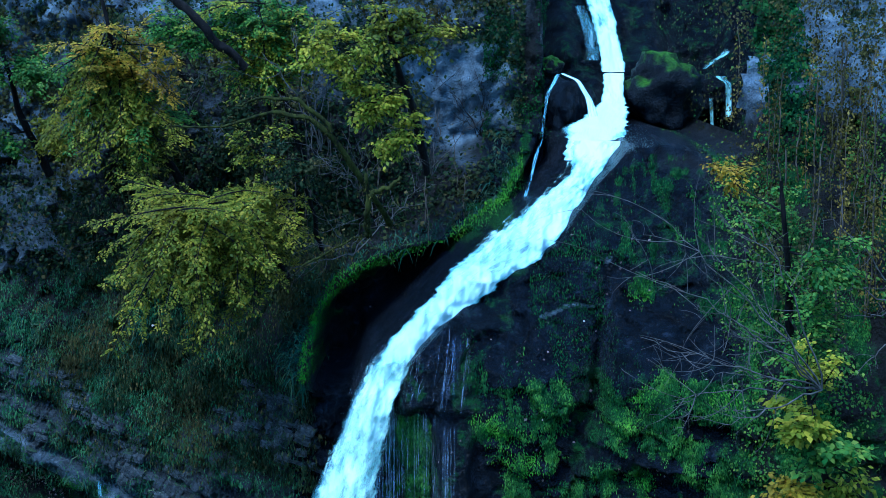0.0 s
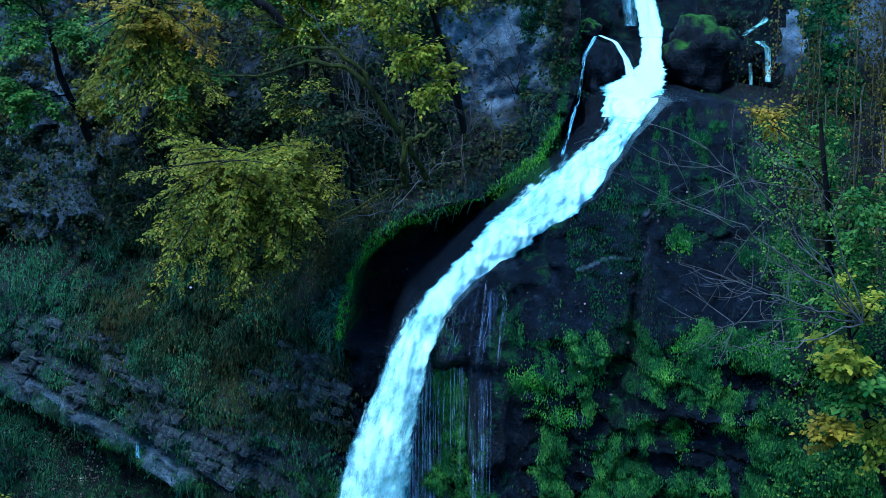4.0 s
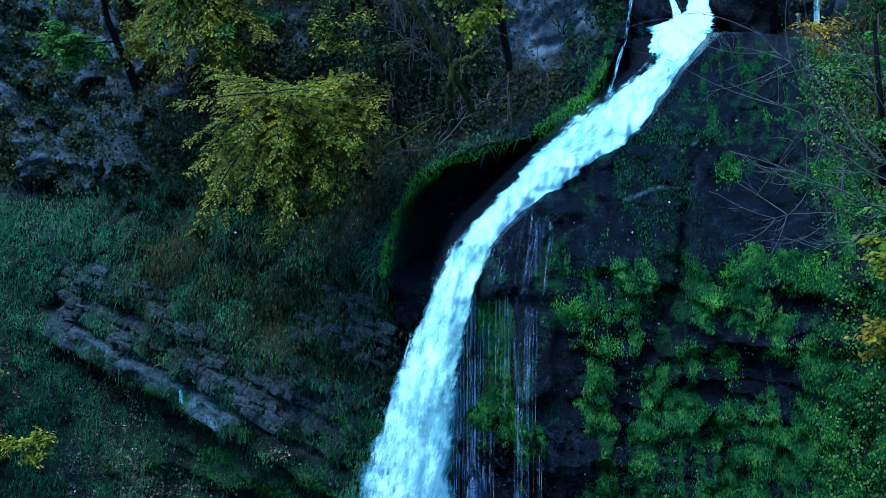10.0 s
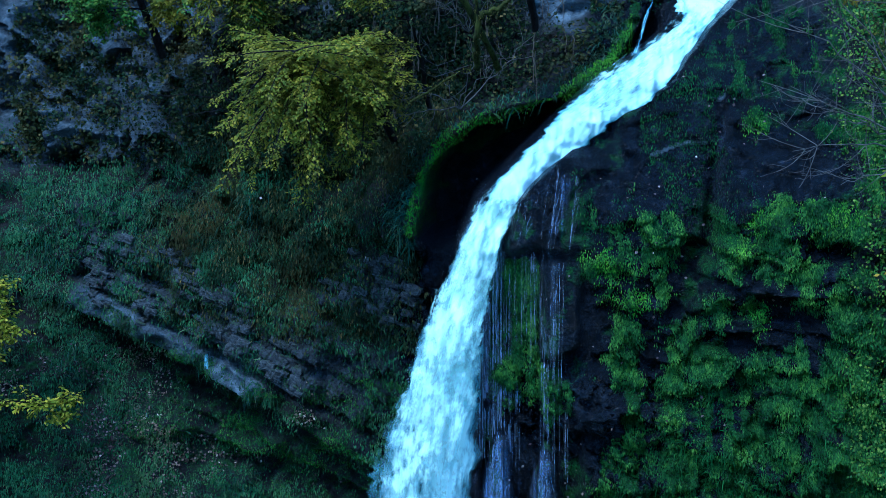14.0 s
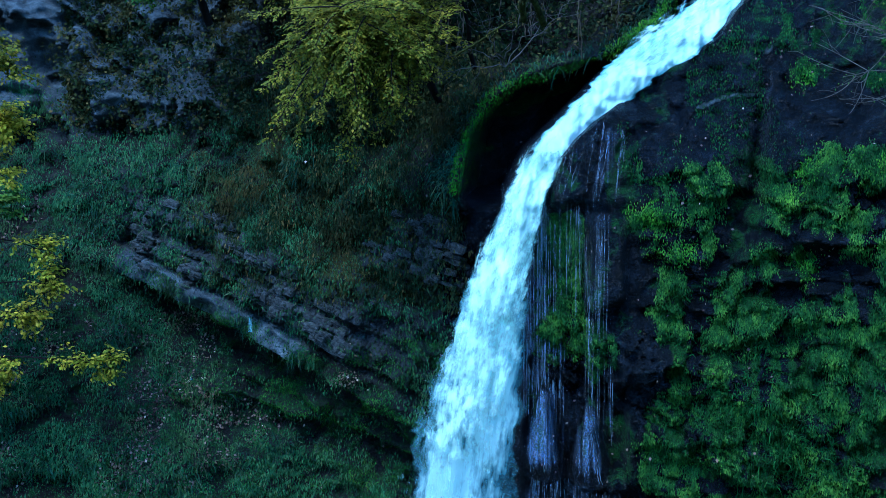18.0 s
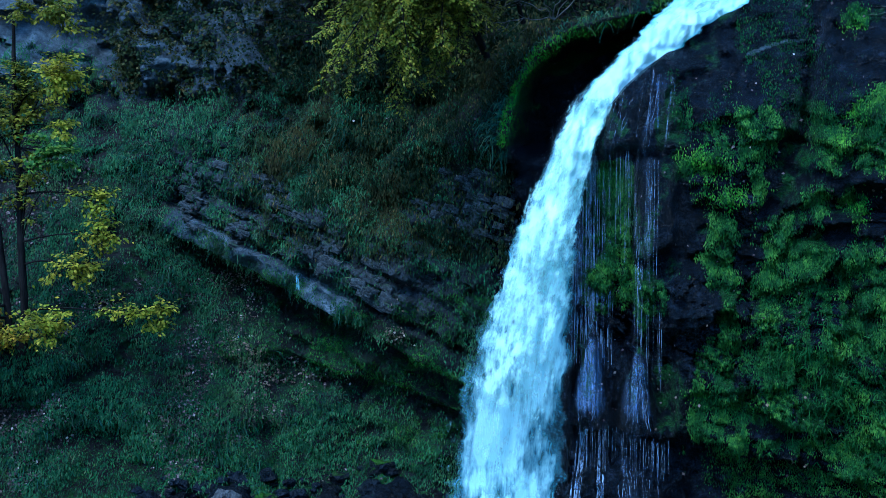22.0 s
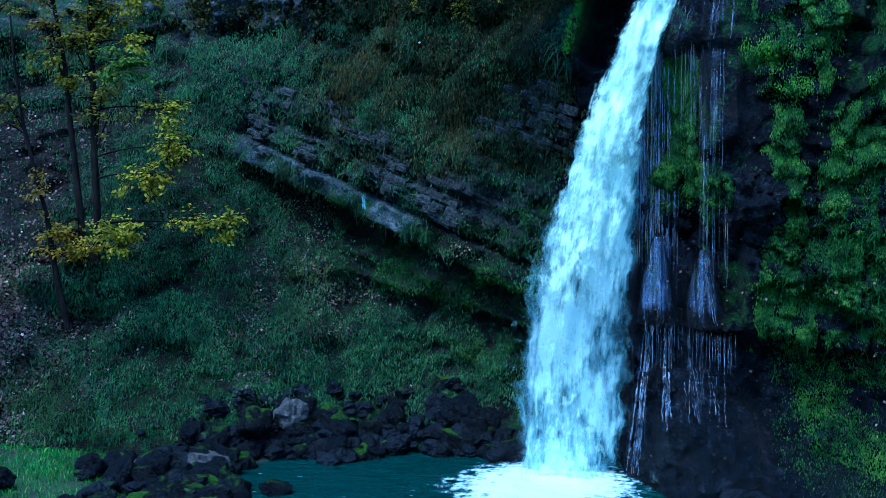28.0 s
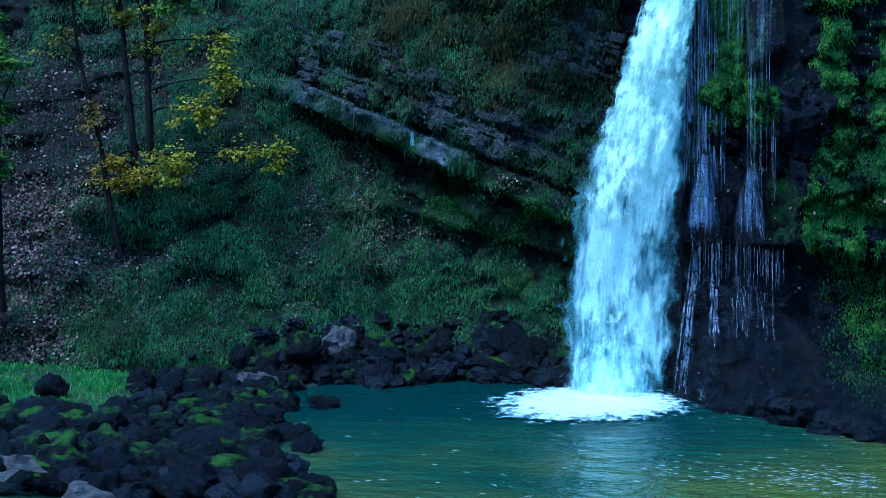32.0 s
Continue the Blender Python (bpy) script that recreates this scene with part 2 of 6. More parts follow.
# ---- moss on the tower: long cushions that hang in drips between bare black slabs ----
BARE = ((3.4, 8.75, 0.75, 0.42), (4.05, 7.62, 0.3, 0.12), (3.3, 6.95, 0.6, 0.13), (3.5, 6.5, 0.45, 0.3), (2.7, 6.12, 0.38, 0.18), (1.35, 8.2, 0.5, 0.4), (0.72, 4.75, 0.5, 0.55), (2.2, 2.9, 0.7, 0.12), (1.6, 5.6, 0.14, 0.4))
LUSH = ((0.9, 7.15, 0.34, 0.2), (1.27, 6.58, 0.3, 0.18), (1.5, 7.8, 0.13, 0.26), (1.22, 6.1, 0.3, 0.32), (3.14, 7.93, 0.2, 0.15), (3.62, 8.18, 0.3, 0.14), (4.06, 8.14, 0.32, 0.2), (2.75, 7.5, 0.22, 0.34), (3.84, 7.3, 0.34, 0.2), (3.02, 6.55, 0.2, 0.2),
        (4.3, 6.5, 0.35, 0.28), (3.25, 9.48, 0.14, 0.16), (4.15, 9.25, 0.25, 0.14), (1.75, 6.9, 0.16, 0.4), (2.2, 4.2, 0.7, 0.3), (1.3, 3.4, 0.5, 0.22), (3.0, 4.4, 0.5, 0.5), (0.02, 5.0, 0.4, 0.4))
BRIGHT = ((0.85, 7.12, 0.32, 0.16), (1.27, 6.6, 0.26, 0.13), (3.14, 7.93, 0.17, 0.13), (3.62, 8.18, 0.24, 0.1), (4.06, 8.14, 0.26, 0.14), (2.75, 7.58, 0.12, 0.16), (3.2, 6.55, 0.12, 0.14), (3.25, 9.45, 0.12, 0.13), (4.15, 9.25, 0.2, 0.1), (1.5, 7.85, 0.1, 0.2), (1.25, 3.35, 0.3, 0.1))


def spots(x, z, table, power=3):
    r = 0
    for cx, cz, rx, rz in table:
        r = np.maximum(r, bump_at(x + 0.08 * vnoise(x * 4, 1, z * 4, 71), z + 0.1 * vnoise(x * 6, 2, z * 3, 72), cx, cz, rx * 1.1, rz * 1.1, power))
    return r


def tower_moss(x, z):
    want = 0.58 * smooth(0.55, 1.0, x) * smooth(8.4, 8.0, z + 0.3 * vnoise(x * 3, 0, z, 73)) * (0.35 + 0.65 * smooth(2.3, 2.9, z))
    want = np.maximum(want, 0.5 * smooth(3.9, 4.5, x + 0.3 * vnoise(x, 1, z * 2, 74)) * smooth(8, 8.6, z) * smooth(11.6, 11.2, z))
    want = np.maximum(want, 0.42 * smooth(0.05, 0.3, x - water_right(z)) * smooth(9.5, 10.1, z) * smooth(11.7, 11.4, z))
    want = np.maximum(want, 0.7 * smooth(-1.15, -1.0, x) * smooth(-0.1, -0.3, x) * smooth(4.3, 4.8, z) * smooth(7.3, 7.1, z))
    want = np.maximum(want, 0.7 * smooth(0.75, 1.25, x + 0.2 * vnoise(x * 2, 4, z * 2, 81)) * smooth(2.65, 2.95, z + 0.12 * (x - 1)) * smooth(5.6, 4.6, z))
    cleft = np.exp(-((x - 2.05 - 0.24 * (z - 6.7)) / 0.26) ** 4) * smooth(6.1, 6.5, z) * smooth(9.2, 8.8, z)
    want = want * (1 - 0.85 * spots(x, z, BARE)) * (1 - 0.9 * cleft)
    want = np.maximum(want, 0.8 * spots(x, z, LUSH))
    drip = 0.7 * fbm(x * 4.6, 3, z * 1.3, 4, 75) + 0.45 * fbm(x * 1.2, 5, z * 1.5, 3, 76) + 0.3 * vnoise(x * 13, 7, z * 3.0, 77) + 0.25 * vnoise(x * 9, 8, z * 9, 83)
    return smooth(-0.12, 0.42, drip + 1.4 * (want - 0.46)) * smooth(0.0, 0.12, want)


KNOB = smooth(-1.5, -1.2, GX) * smooth(2.2, 1.9, GZ) * smooth(4.0, 3.0, GX)
GY -= KNOB * (0.3 * fbm(GX * 1.7, 3, GZ * 2.6, 4, 98) + 0.2 * (0.4 - np.abs(fbm(GX * 3.4, 5, GZ * 3.0, 3, 99))) + 0.05 * fbm(GX * 11, 1, GZ * 9, 2, 100))
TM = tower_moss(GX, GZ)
GY -= TM * (0.045 + 0.035 * vnoise(GX * 7, 1, GZ * 2.6, 78) + 0.035 * vnoise(GX * 13, 2, GZ * 6, 79))
GY -= TOWER * 0.03 * fbm(GX * 8, 4, GZ * 7, 2, 80)


def box_blur(m, n):
    for k in (0, 1):
        w = [(n, n) if q == k else (0, 0) for q in (0, 1)]
        s = np.cumsum(np.pad(m, w, mode="edge"), axis=k)
        s = np.concatenate([np.zeros_like(s.take([0], k)), s], k)
        m = (s.take(np.arange(2 * n + 1, s.shape[k]), k) - s.take(np.arange(0, s.shape[k] - 2 * n - 1), k)) / (2 * n + 1)
    return m


HOLLOW = GY - box_blur(GY, 13)
DYX, DYZ = np.gradient(GY, gx, axis=1), np.gradient(GY, gz, axis=0)


def grid_at(a, x, z):
    u = np.clip(np.interp(np.asarray(x), gx, np.arange(len(gx))), 0, len(gx) - 1.001)
    v = np.clip(np.interp(np.asarray(z), gz, np.arange(len(gz))), 0, len(gz) - 1.001)
    i, j = u.astype(int), v.astype(int)
    fu, fv = u - i, v - j
    return (a[j, i] * (1 - fu) + a[j, i + 1] * fu) * (1 - fv) + (a[j + 1, i] * (1 - fu) + a[j + 1, i + 1] * fu) * fv


def surf(x, z):
    return grid_at(GY, x, z)


def surf_normal(x, z):
    n = np.stack([grid_at(DYX, x, z), -np.ones_like(np.asarray(x, float)), grid_at(DYZ, x, z)], -1)
    return n / np.linalg.norm(n, axis=-1, keepdims=True)


# ---- mesh helpers ----
def make_mesh(name, verts, faces, mats=(), flat=False, attrs=None):
    """A mesh from an array of places and an array of faces with equally many corners."""
    verts, faces = np.asarray(verts, np.float32).reshape(-1, 3), np.asarray(faces, np.int32)
    me = bpy.data.meshes.new(name)
    n, k = faces.shape
    me.vertices.add(len(verts))
    me.vertices.foreach_set("co", verts.ravel())
    me.loops.add(n * k)
    me.loops.foreach_set("vertex_index", faces.ravel())
    me.polygons.add(n)
    me.polygons.foreach_set("loop_start", np.arange(0, n * k, k, dtype=np.int32))
    me.polygons.foreach_set("use_smooth", np.full(n, not flat))
    for key, values in (attrs or {}).items():
        at = me.attributes.new(key, "FLOAT", "POINT")
        at.data.foreach_set("value", np.asarray(values, np.float32).ravel())
    for m in mats:
        me.materials.append(m)
    me.update(calc_edges=True)
    return me


def part(name, me, parent=None, label=""):
    ob = new(name, me)
    if parent is not None:
        ob.parent = parent
    if label:
        ob["label"] = label
    return ob


def grid_faces(rows, cols):
    i = np.arange(rows - 1)[:, None] * cols + np.arange(cols - 1)[None, :]
    i = i.ravel()
    return np.stack([i, i + 1, i + cols + 1, i + cols], -1)


def tube(points, radii, sides=7, rough_=0.0, seed=0):
    """Places and faces of a tapered tube along points."""
    p = np.asarray(points, float)
    r = np.asarray(radii, float)
    t = np.gradient(p, axis=0)
    t /= np.linalg.norm(t, axis=1, keepdims=True) + 1e-9
    a = np.cross(t, (0.31, 0.84, 0.44))
    a /= np.linalg.norm(a, axis=1, keepdims=True) + 1e-9
    b = np.cross(t, a)
    ang = np.linspace(0, 2 * np.pi, sides, endpoint=False)
    ring = a[:, None, :] * np.cos(ang)[None, :, None] + b[:, None, :] * np.sin(ang)[None, :, None]
    rr = r[:, None] * (1 + rough_ * vnoise(np.arange(len(p))[:, None] * 0.7, ang[None, :] * 1.3, seed, 3))
    v = (p[:, None, :] + ring * rr[..., None]).reshape(-1, 3)
    i = np.arange(len(p) - 1)[:, None] * sides
    k = np.arange(sides)[None, :]
    f = np.stack([i + k, i + (k + 1) % sides, i + sides + (k + 1) % sides, i + sides + k], -1).reshape(-1, 4)
    return v, f


def join(pieces):
    vs, fs, o = [], [], 0
    for v, f in pieces:
        vs.append(v)
        fs.append(f + o)
        o += len(v)
    return np.concatenate(vs), np.concatenate(fs)


def unit(v):
    return v / (np.linalg.norm(v, axis=-1, keepdims=True) + 1e-9)


def leaves(p, axis, normal, length, width, fold=0.15):
    """Many small bent leaves, a kite of four corners each."""
    n = len(p)
    axis = unit(axis)
    side = unit(np.cross(axis, normal))
    up = np.cross(side, axis)
    L, W = np.broadcast_to(length, n)[:, None], np.broadcast_to(width, n)[:, None]
    mid = p + axis * L * 0.45 - up * L * fold
    v = np.stack([p, mid + side * W * 0.5 + up * L * fold, p + axis * L - up * L * fold, mid - side * W * 0.5 + up * L * fold], 1).reshape(-1, 3)
    f = np.arange(n * 4).reshape(n, 4)
    return v, f


def blades(p, axis, side, length, width, sag):
    """Narrow blades of two faces each, bent downwards."""
    n = len(p)
    L, W = np.broadcast_to(length, n)[:, None], np.broadcast_to(width, n)[:, None]
    axis, side = unit(axis), unit(side)
    down = np.array([0, 0, -1.0])
    mid = p + axis * L * 0.5 + down * L * sag * 0.25
    tip = p + axis * L * 0.85 + down * L * sag
    v = np.stack([p - side * W * 0.5, p + side * W * 0.5, mid + side * W * 0.4, mid - side * W * 0.4, tip + side * W * 0.1, tip - side * W * 0.1], 1).reshape(-1, 3)
    i = np.arange(n)[:, None] * 6
    f = np.stack([i + np.array([0, 1, 2, 3]), i + np.array([3, 2, 4, 5])], 1).reshape(-1, 4)
    return v, f


def rand_unit(n):
    return unit(RNG.normal(size=(n, 3)))


# ---- materials ----
def mat(name):
    m = bpy.data.materials.new(name)
    m.use_nodes = True
    return m, m.node_tree, m.node_tree.nodes["Principled BSDF"]


def node(nt, kind, **inputs):
    n = nt.nodes.new(kind)
    for k, v in inputs.items():
        key = k.replace("_", " ")
        n.inputs[key].default_value = v
    return n


def ramp(nt, source, stops):
    r = nt.nodes.new("ShaderNodeValToRGB")
    el = r.color_ramp.elements
    while len(el) < len(stops):
        el.new(0.5)
    for e, (pos, col) in zip(el, stops):
        e.position = pos
        e.color = (*col, 1) if len(col) == 3 else col
    nt.links.new(source, r.inputs[0])
    return r


def mix(nt, fac, a, b):
    m = nt.nodes.new("ShaderNodeMix")
    m.data_type = "RGBA"
    for sock, v in ((m.inputs[0], fac), (m.inputs[6], a), (m.inputs[7], b)):
        if isinstance(v, (tuple, float, int)):
            sock.default_value = (*v, 1) if isinstance(v, tuple) else v
        else:
            nt.links.new(v, sock)
    return m.outputs[2]


def coords(nt, scale=(1, 1, 1)):
    tc = nt.nodes.new("ShaderNodeTexCoord")
    mp = nt.nodes.new("ShaderNodeMapping")
    mp.inputs["Scale"].default_value = scale
    nt.links.new(tc.outputs["Object"], mp.inputs["Vector"])
    return mp.outputs["Vector"]


def noise_node(nt, vec, scale, detail=5, rough_=0.6):
    n = nt.nodes.new("ShaderNodeTexNoise")
    n.inputs["Scale"].default_value, n.inputs["Detail"].default_value, n.inputs["Roughness"].default_value = scale, detail, rough_
    if vec is not None:
        nt.links.new(vec, n.inputs["Vector"])
    return n.outputs["Fac"]


def bump(nt, bsdf, height, strength=0.5, distance=0.03):
    b = nt.nodes.new("ShaderNodeBump")
    b.inputs["Strength"].default_value, b.inputs["Distance"].default_value = strength, distance
    nt.links.new(height, b.inputs["Height"])
    nt.links.new(b.outputs[0], bsdf.inputs["Normal"])


def attribute(nt, name):
    a = nt.nodes.new("ShaderNodeAttribute")
    a.attribute_name = name
    return a.outputs["Fac"]


def math_node(nt, op, a, b=0.5):
    m = nt.nodes.new("ShaderNodeMath")
    m.operation = op
    for sock, v in ((m.inputs[0], a), (m.inputs[1], b)):
        if isinstance(v, (int, float)):
            sock.default_value = v
        else:
            nt.links.new(v, sock)
    return m.outputs[0]


def rock_material():
    m, nt, b = mat("cliff_rock")
    vec = coords(nt)
    big, mid, fine = noise_node(nt, vec, 0.7), noise_node(nt, vec, 3.5, 9, 0.68), noise_node(nt, vec, 22)
    wet_rock = ramp(nt, mid, [(0.35, (0.002, 0.0028, 0.0045)), (0.57, (0.008, 0.011, 0.017)), (0.76, (0.04, 0.048, 0.068))]).outputs[0]
    brown = ramp(nt, mid, [(0.3, (0.006, 0.006, 0.005)), (0.55, (0.022, 0.021, 0.018)), (0.75, (0.07, 0.068, 0.063))]).outputs[0]
    lime = ramp(nt, mid, [(0.3, (0.045, 0.052, 0.062)), (0.5, (0.18, 0.225, 0.26)), (0.75, (0.44, 0.52, 0.57))]).outputs[0]
    moss_c = ramp(nt, fine, [(0.3, (0.007, 0.024, 0.007)), (0.6, (0.026, 0.07, 0.014)), (0.8, (0.08, 0.15, 0.018))]).outputs[0]
    stain = ramp(nt, big, [(0.42, (0, 0, 0)), (0.6, (1, 1, 1))]).outputs[0]
    pale = mix(nt, stain, lime, mix(nt, 0.5, lime, (0.07, 0.075, 0.08)))
    col = mix(nt, attribute(nt, "pale"), brown, pale)
    col = mix(nt, attribute(nt, "wet"), col, wet_rock)
    mm = math_node(nt, "ADD", attribute(nt, "moss"), math_node(nt, "MULTIPLY", math_node(nt, "SUBTRACT", mid, 0.5), 1.6))
    mm = ramp(nt, mm, [(0.4, (0, 0, 0)), (0.62, (1, 1, 1))]).outputs[0]
    nt.links.new(mix(nt, mm, col, moss_c), b.inputs["Base Color"])
    rg = math_node(nt, "MULTIPLY_ADD", attribute(nt, "wet"), -0.58)
    nt.nodes[rg.node.name].inputs[2].default_value = 0.82
    nt.links.new(rg, b.inputs["Roughness"])
    sp = math_node(nt, "MULTIPLY_ADD", attribute(nt, "wet"), 0.12)
    nt.nodes[sp.node.name].inputs[2].default_value = 0.1
    nt.links.new(sp, b.inputs["Specular IOR Level"])
    bump(nt, b, math_node(nt, "ADD", mid, math_node(nt, "MULTIPLY", fine, 0.5)), 1.0, 0.22)
    return m


def leaf_material(name, stops, rough_=0.5, through_=0.35):
    """Leaves that differ from one to the next, and let some light through."""
    m, nt, b = mat(name)
    g = nt.nodes.new("ShaderNodeNewGeometry")
    col = ramp(nt, g.outputs["Random Per Island"], stops).outputs[0]
    vec = coords(nt)
    # dark patches put into the leaf colour, standing for shaded hollows
    col = mix(nt, ramp(nt, noise_node(nt, vec, 1.5, 4), [(0.42, (0, 0, 0)), (0.66, (0.85, 0.85, 0.85))]).outputs[0], col, tuple(c * 0.5 for c in stops[0][1]))
    warm = ramp(nt, noise_node(nt, vec, 0.45, 3), [(0.5, (0, 0, 0)), (0.72, (0.35, 0.35, 0.35))]).outputs[0]
    last = stops[-1][1]
    col = mix(nt, warm, col, (last[0] * 0.75, last[1] * 0.62, last[2] * 0.4))
    nt.links.new(col, b.inputs["Base Color"])
    b.inputs["Roughness"].default_value = rough_
    b.inputs["Specular IOR Level"].default_value = 0.12
    tr = nt.nodes.new("ShaderNodeBsdfTranslucent")
    nt.links.new(col, tr.inputs[0])
    mx = nt.nodes.new("ShaderNodeMixShader")
    mx.inputs[0].default_value = through_
    nt.links.new(b.outputs[0], mx.inputs[1])
    nt.links.new(tr.outputs[0], mx.inputs[2])
    nt.links.new(mx.outputs[0], nt.nodes["Material Output"].inputs[0])
    return m


def bark_material(name, lo, hi, scale=9):
    m, nt, b = mat(name)
    n = noise_node(nt, coords(nt, (1, 1, 0.3)), scale, 6, 0.7)
    nt.links.new(ramp(nt, n, [(0.35, lo), (0.7, hi)]).outputs[0], b.inputs["Base Color"])
    b.inputs["Roughness"].default_value = 0.95
    b.inputs["Specular IOR Level"].default_value = 0.1
    bump(nt, b, n, 0.8, 0.02)
    return m


def boulder_material(name, dark, light, moss_from):
    """Stone with moss on what faces up."""
    m, nt, b = mat(name)
    vec = coords(nt)
    mid, fine = noise_node(nt, vec, 3.0), noise_node(nt, vec, 16)
    g = nt.nodes.new("ShaderNodeNewGeometry")
    sep = nt.nodes.new("ShaderNodeSeparateXYZ")
    nt.links.new(g.outputs["Normal"], sep.inputs[0])
    oi = nt.nodes.new("ShaderNodeObjectInfo")
    up = math_node(nt, "ADD", math_node(nt, "MULTIPLY", sep.outputs[2], 0.55), math_node(nt, "MULTIPLY", mid, 0.6))
    up = math_node(nt, "ADD", up, math_node(nt, "MULTIPLY", oi.outputs["Random"], 0.35))
    mm = ramp(nt, math_node(nt, "MULTIPLY", up, 0.8), [(moss_from * 0.85, (0, 0, 0)), (min(1.0, moss_from * 0.85 + 0.16), (1, 1, 1))]).outputs[0]
    stone = ramp(nt, mid, [(0.3, dark), (0.75, light)]).outputs[0]
    green = ramp(nt, fine, [(0.35, (0.016, 0.05, 0.005)), (0.7, (0.10, 0.21, 0.016))]).outputs[0]
    nt.links.new(mix(nt, mm, stone, green), b.inputs["Base Color"])
    b.inputs["Roughness"].default_value = 0.4
    b.inputs["Specular IOR Level"].default_value = 0.12
    bump(nt, b, math_node(nt, "ADD", mid, math_node(nt, "MULTIPLY", fine, 0.5)), 1.0, 0.12)
    return m


def water_material(name, cover, stretch=(7, 1.1), blue=0.0, soft_=0.16, most=1.0, tints=None):
    """White broken water: streaks with gaps between them, fading out at the ragged sides."""
    m, nt, b = mat(name)
    across, along = attribute(nt, "across"), attribute(nt, "along")
    cx = nt.nodes.new("ShaderNodeCombineXYZ")
    nt.links.new(math_node(nt, "MULTIPLY", across, stretch[0]), cx.inputs[0])
    nt.links.new(math_node(nt, "MULTIPLY", along, stretch[1]), cx.inputs[1])
    n1 = noise_node(nt, cx.outputs[0], 1.0, 5, 0.62)
    cx2 = nt.nodes.new("ShaderNodeCombineXYZ")
    nt.links.new(math_node(nt, "MULTIPLY", across, stretch[0] * 3.2), cx2.inputs[0])
    nt.links.new(math_node(nt, "MULTIPLY", along, stretch[1] * 0.8), cx2.inputs[1])
    n2 = noise_node(nt, cx2.outputs[0], 1.0, 3, 0.6)
    n = math_node(nt, "ADD", math_node(nt, "MULTIPLY", n1, 0.72), math_node(nt, "MULTIPLY", n2, 0.28))
    dens = math_node(nt, "ADD", n, math_node(nt, "MULTIPLY", math_node(nt, "SUBTRACT", attribute(nt, "fullness"), 1.0), 0.6))
    al = ramp(nt, dens, [(max(0.0, 0.5 - cover * 0.5 - soft_), (0, 0, 0)), (min(1.0, 0.5 - cover * 0.5 + soft_), (most, most, most))]).outputs[0]
    nt.links.new(al, b.inputs["Alpha"])
    tints = tints or ((0.42 - 0.25 * blue, 0.74 - 0.15 * blue, 0.84), (0.82 - 0.15 * blue, 0.97, 0.97))
    col = ramp(nt, dens, [(0.33, tints[0]), (0.5, tints[1])]).outputs[0]
    nt.links.new(col, b.inputs["Base Color"])
    b.inputs["Roughness"].default_value = 0.55
    b.inputs["Specular IOR Level"].default_value = 0.2
    bump(nt, b, n, 0.6, 0.06)
    return m


def moss_material(name, dark, mid_, light, through_=0.25):
    """Moss whose green changes from patch to patch and only a little from frond to frond."""
    m, nt, b = mat(name)
    vec = coords(nt)
    n = math_node(nt, "ADD", math_node(nt, "MULTIPLY", noise_node(nt, vec, 1.7, 3), 0.6), math_node(nt, "MULTIPLY", noise_node(nt, coords(nt, (1, 1, 0.4)), 7.0, 3), 0.4))
    g = nt.nodes.new("ShaderNodeNewGeometry")
    n = math_node(nt, "ADD", n, math_node(nt, "MULTIPLY", math_node(nt, "SUBTRACT", g.outputs["Random Per Island"], 0.5), 0.16))
    col = ramp(nt, n, [(0.34, dark), (0.5, mid_), (0.66, light)]).outputs[0]
    nt.links.new(col, b.inputs["Base Color"])
    b.inputs["Roughness"].default_value = 0.75
    b.inputs["Specular IOR Level"].default_value = 0.15
    tr = nt.nodes.new("ShaderNodeBsdfTranslucent")
    nt.links.new(col, tr.inputs[0])
    mx = nt.nodes.new("ShaderNodeMixShader")
    mx.inputs[0].default_value = through_
    nt.links.new(b.outputs[0], mx.inputs[1])
    nt.links.new(tr.outputs[0], mx.inputs[2])
    nt.links.new(mx.outputs[0], nt.nodes["Material Output"].inputs[0])
    return m


M_ROCK = rock_material()
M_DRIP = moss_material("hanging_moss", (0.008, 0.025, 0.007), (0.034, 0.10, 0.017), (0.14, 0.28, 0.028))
M_BRIGHTMOSS = moss_material("fresh_moss", (0.05, 0.14, 0.008), (0.12, 0.30, 0.014), (0.24, 0.45, 0.02))
M_IVY = leaf_material("ivy_leaves", [(0.0, (0.032, 0.088, 0.034)), (0.5, (0.068, 0.165, 0.06)), (0.9, (0.115, 0.235, 0.08)), (1.0, (0.17, 0.22, 0.08))], 0.7)
# brownish leaves, their colour darkened to stand for shade under the trees
M_SHADE = leaf_material("shade_darkened_leaves", [(0.0, (0.010, 0.026, 0.010)), (0.6, (0.034, 0.058, 0.018)), (0.9, (0.075, 0.082, 0.024)), (1.0, (0.22, 0.16, 0.05))], 0.7)
M_GRASS = leaf_material("grass_blades", [(0.0, (0.024, 0.065, 0.042)), (0.6, (0.058, 0.135, 0.08)), (1.0, (0.17, 0.21, 0.09))], 0.7)
M_TURF = leaf_material("turf_blades", [(0.0, (0.05, 0.16, 0.035)), (0.6, (0.10, 0.33, 0.06)), (1.0, (0.24, 0.42, 0.07))], 0.7)
M_FERN = leaf_material("fern_fronds", [(0.0, (0.02, 0.09, 0.02)), (1.0, (0.07, 0.20, 0.04))], 0.7)
M_YELLOW = leaf_material("yellowing_leaves", [(0.0, (0.20, 0.17, 0.010)), (0.5, (0.42, 0.31, 0.014)), (0.85, (0.56, 0.36, 0.02)), (1.0, (0.65, 0.33, 0.03))])
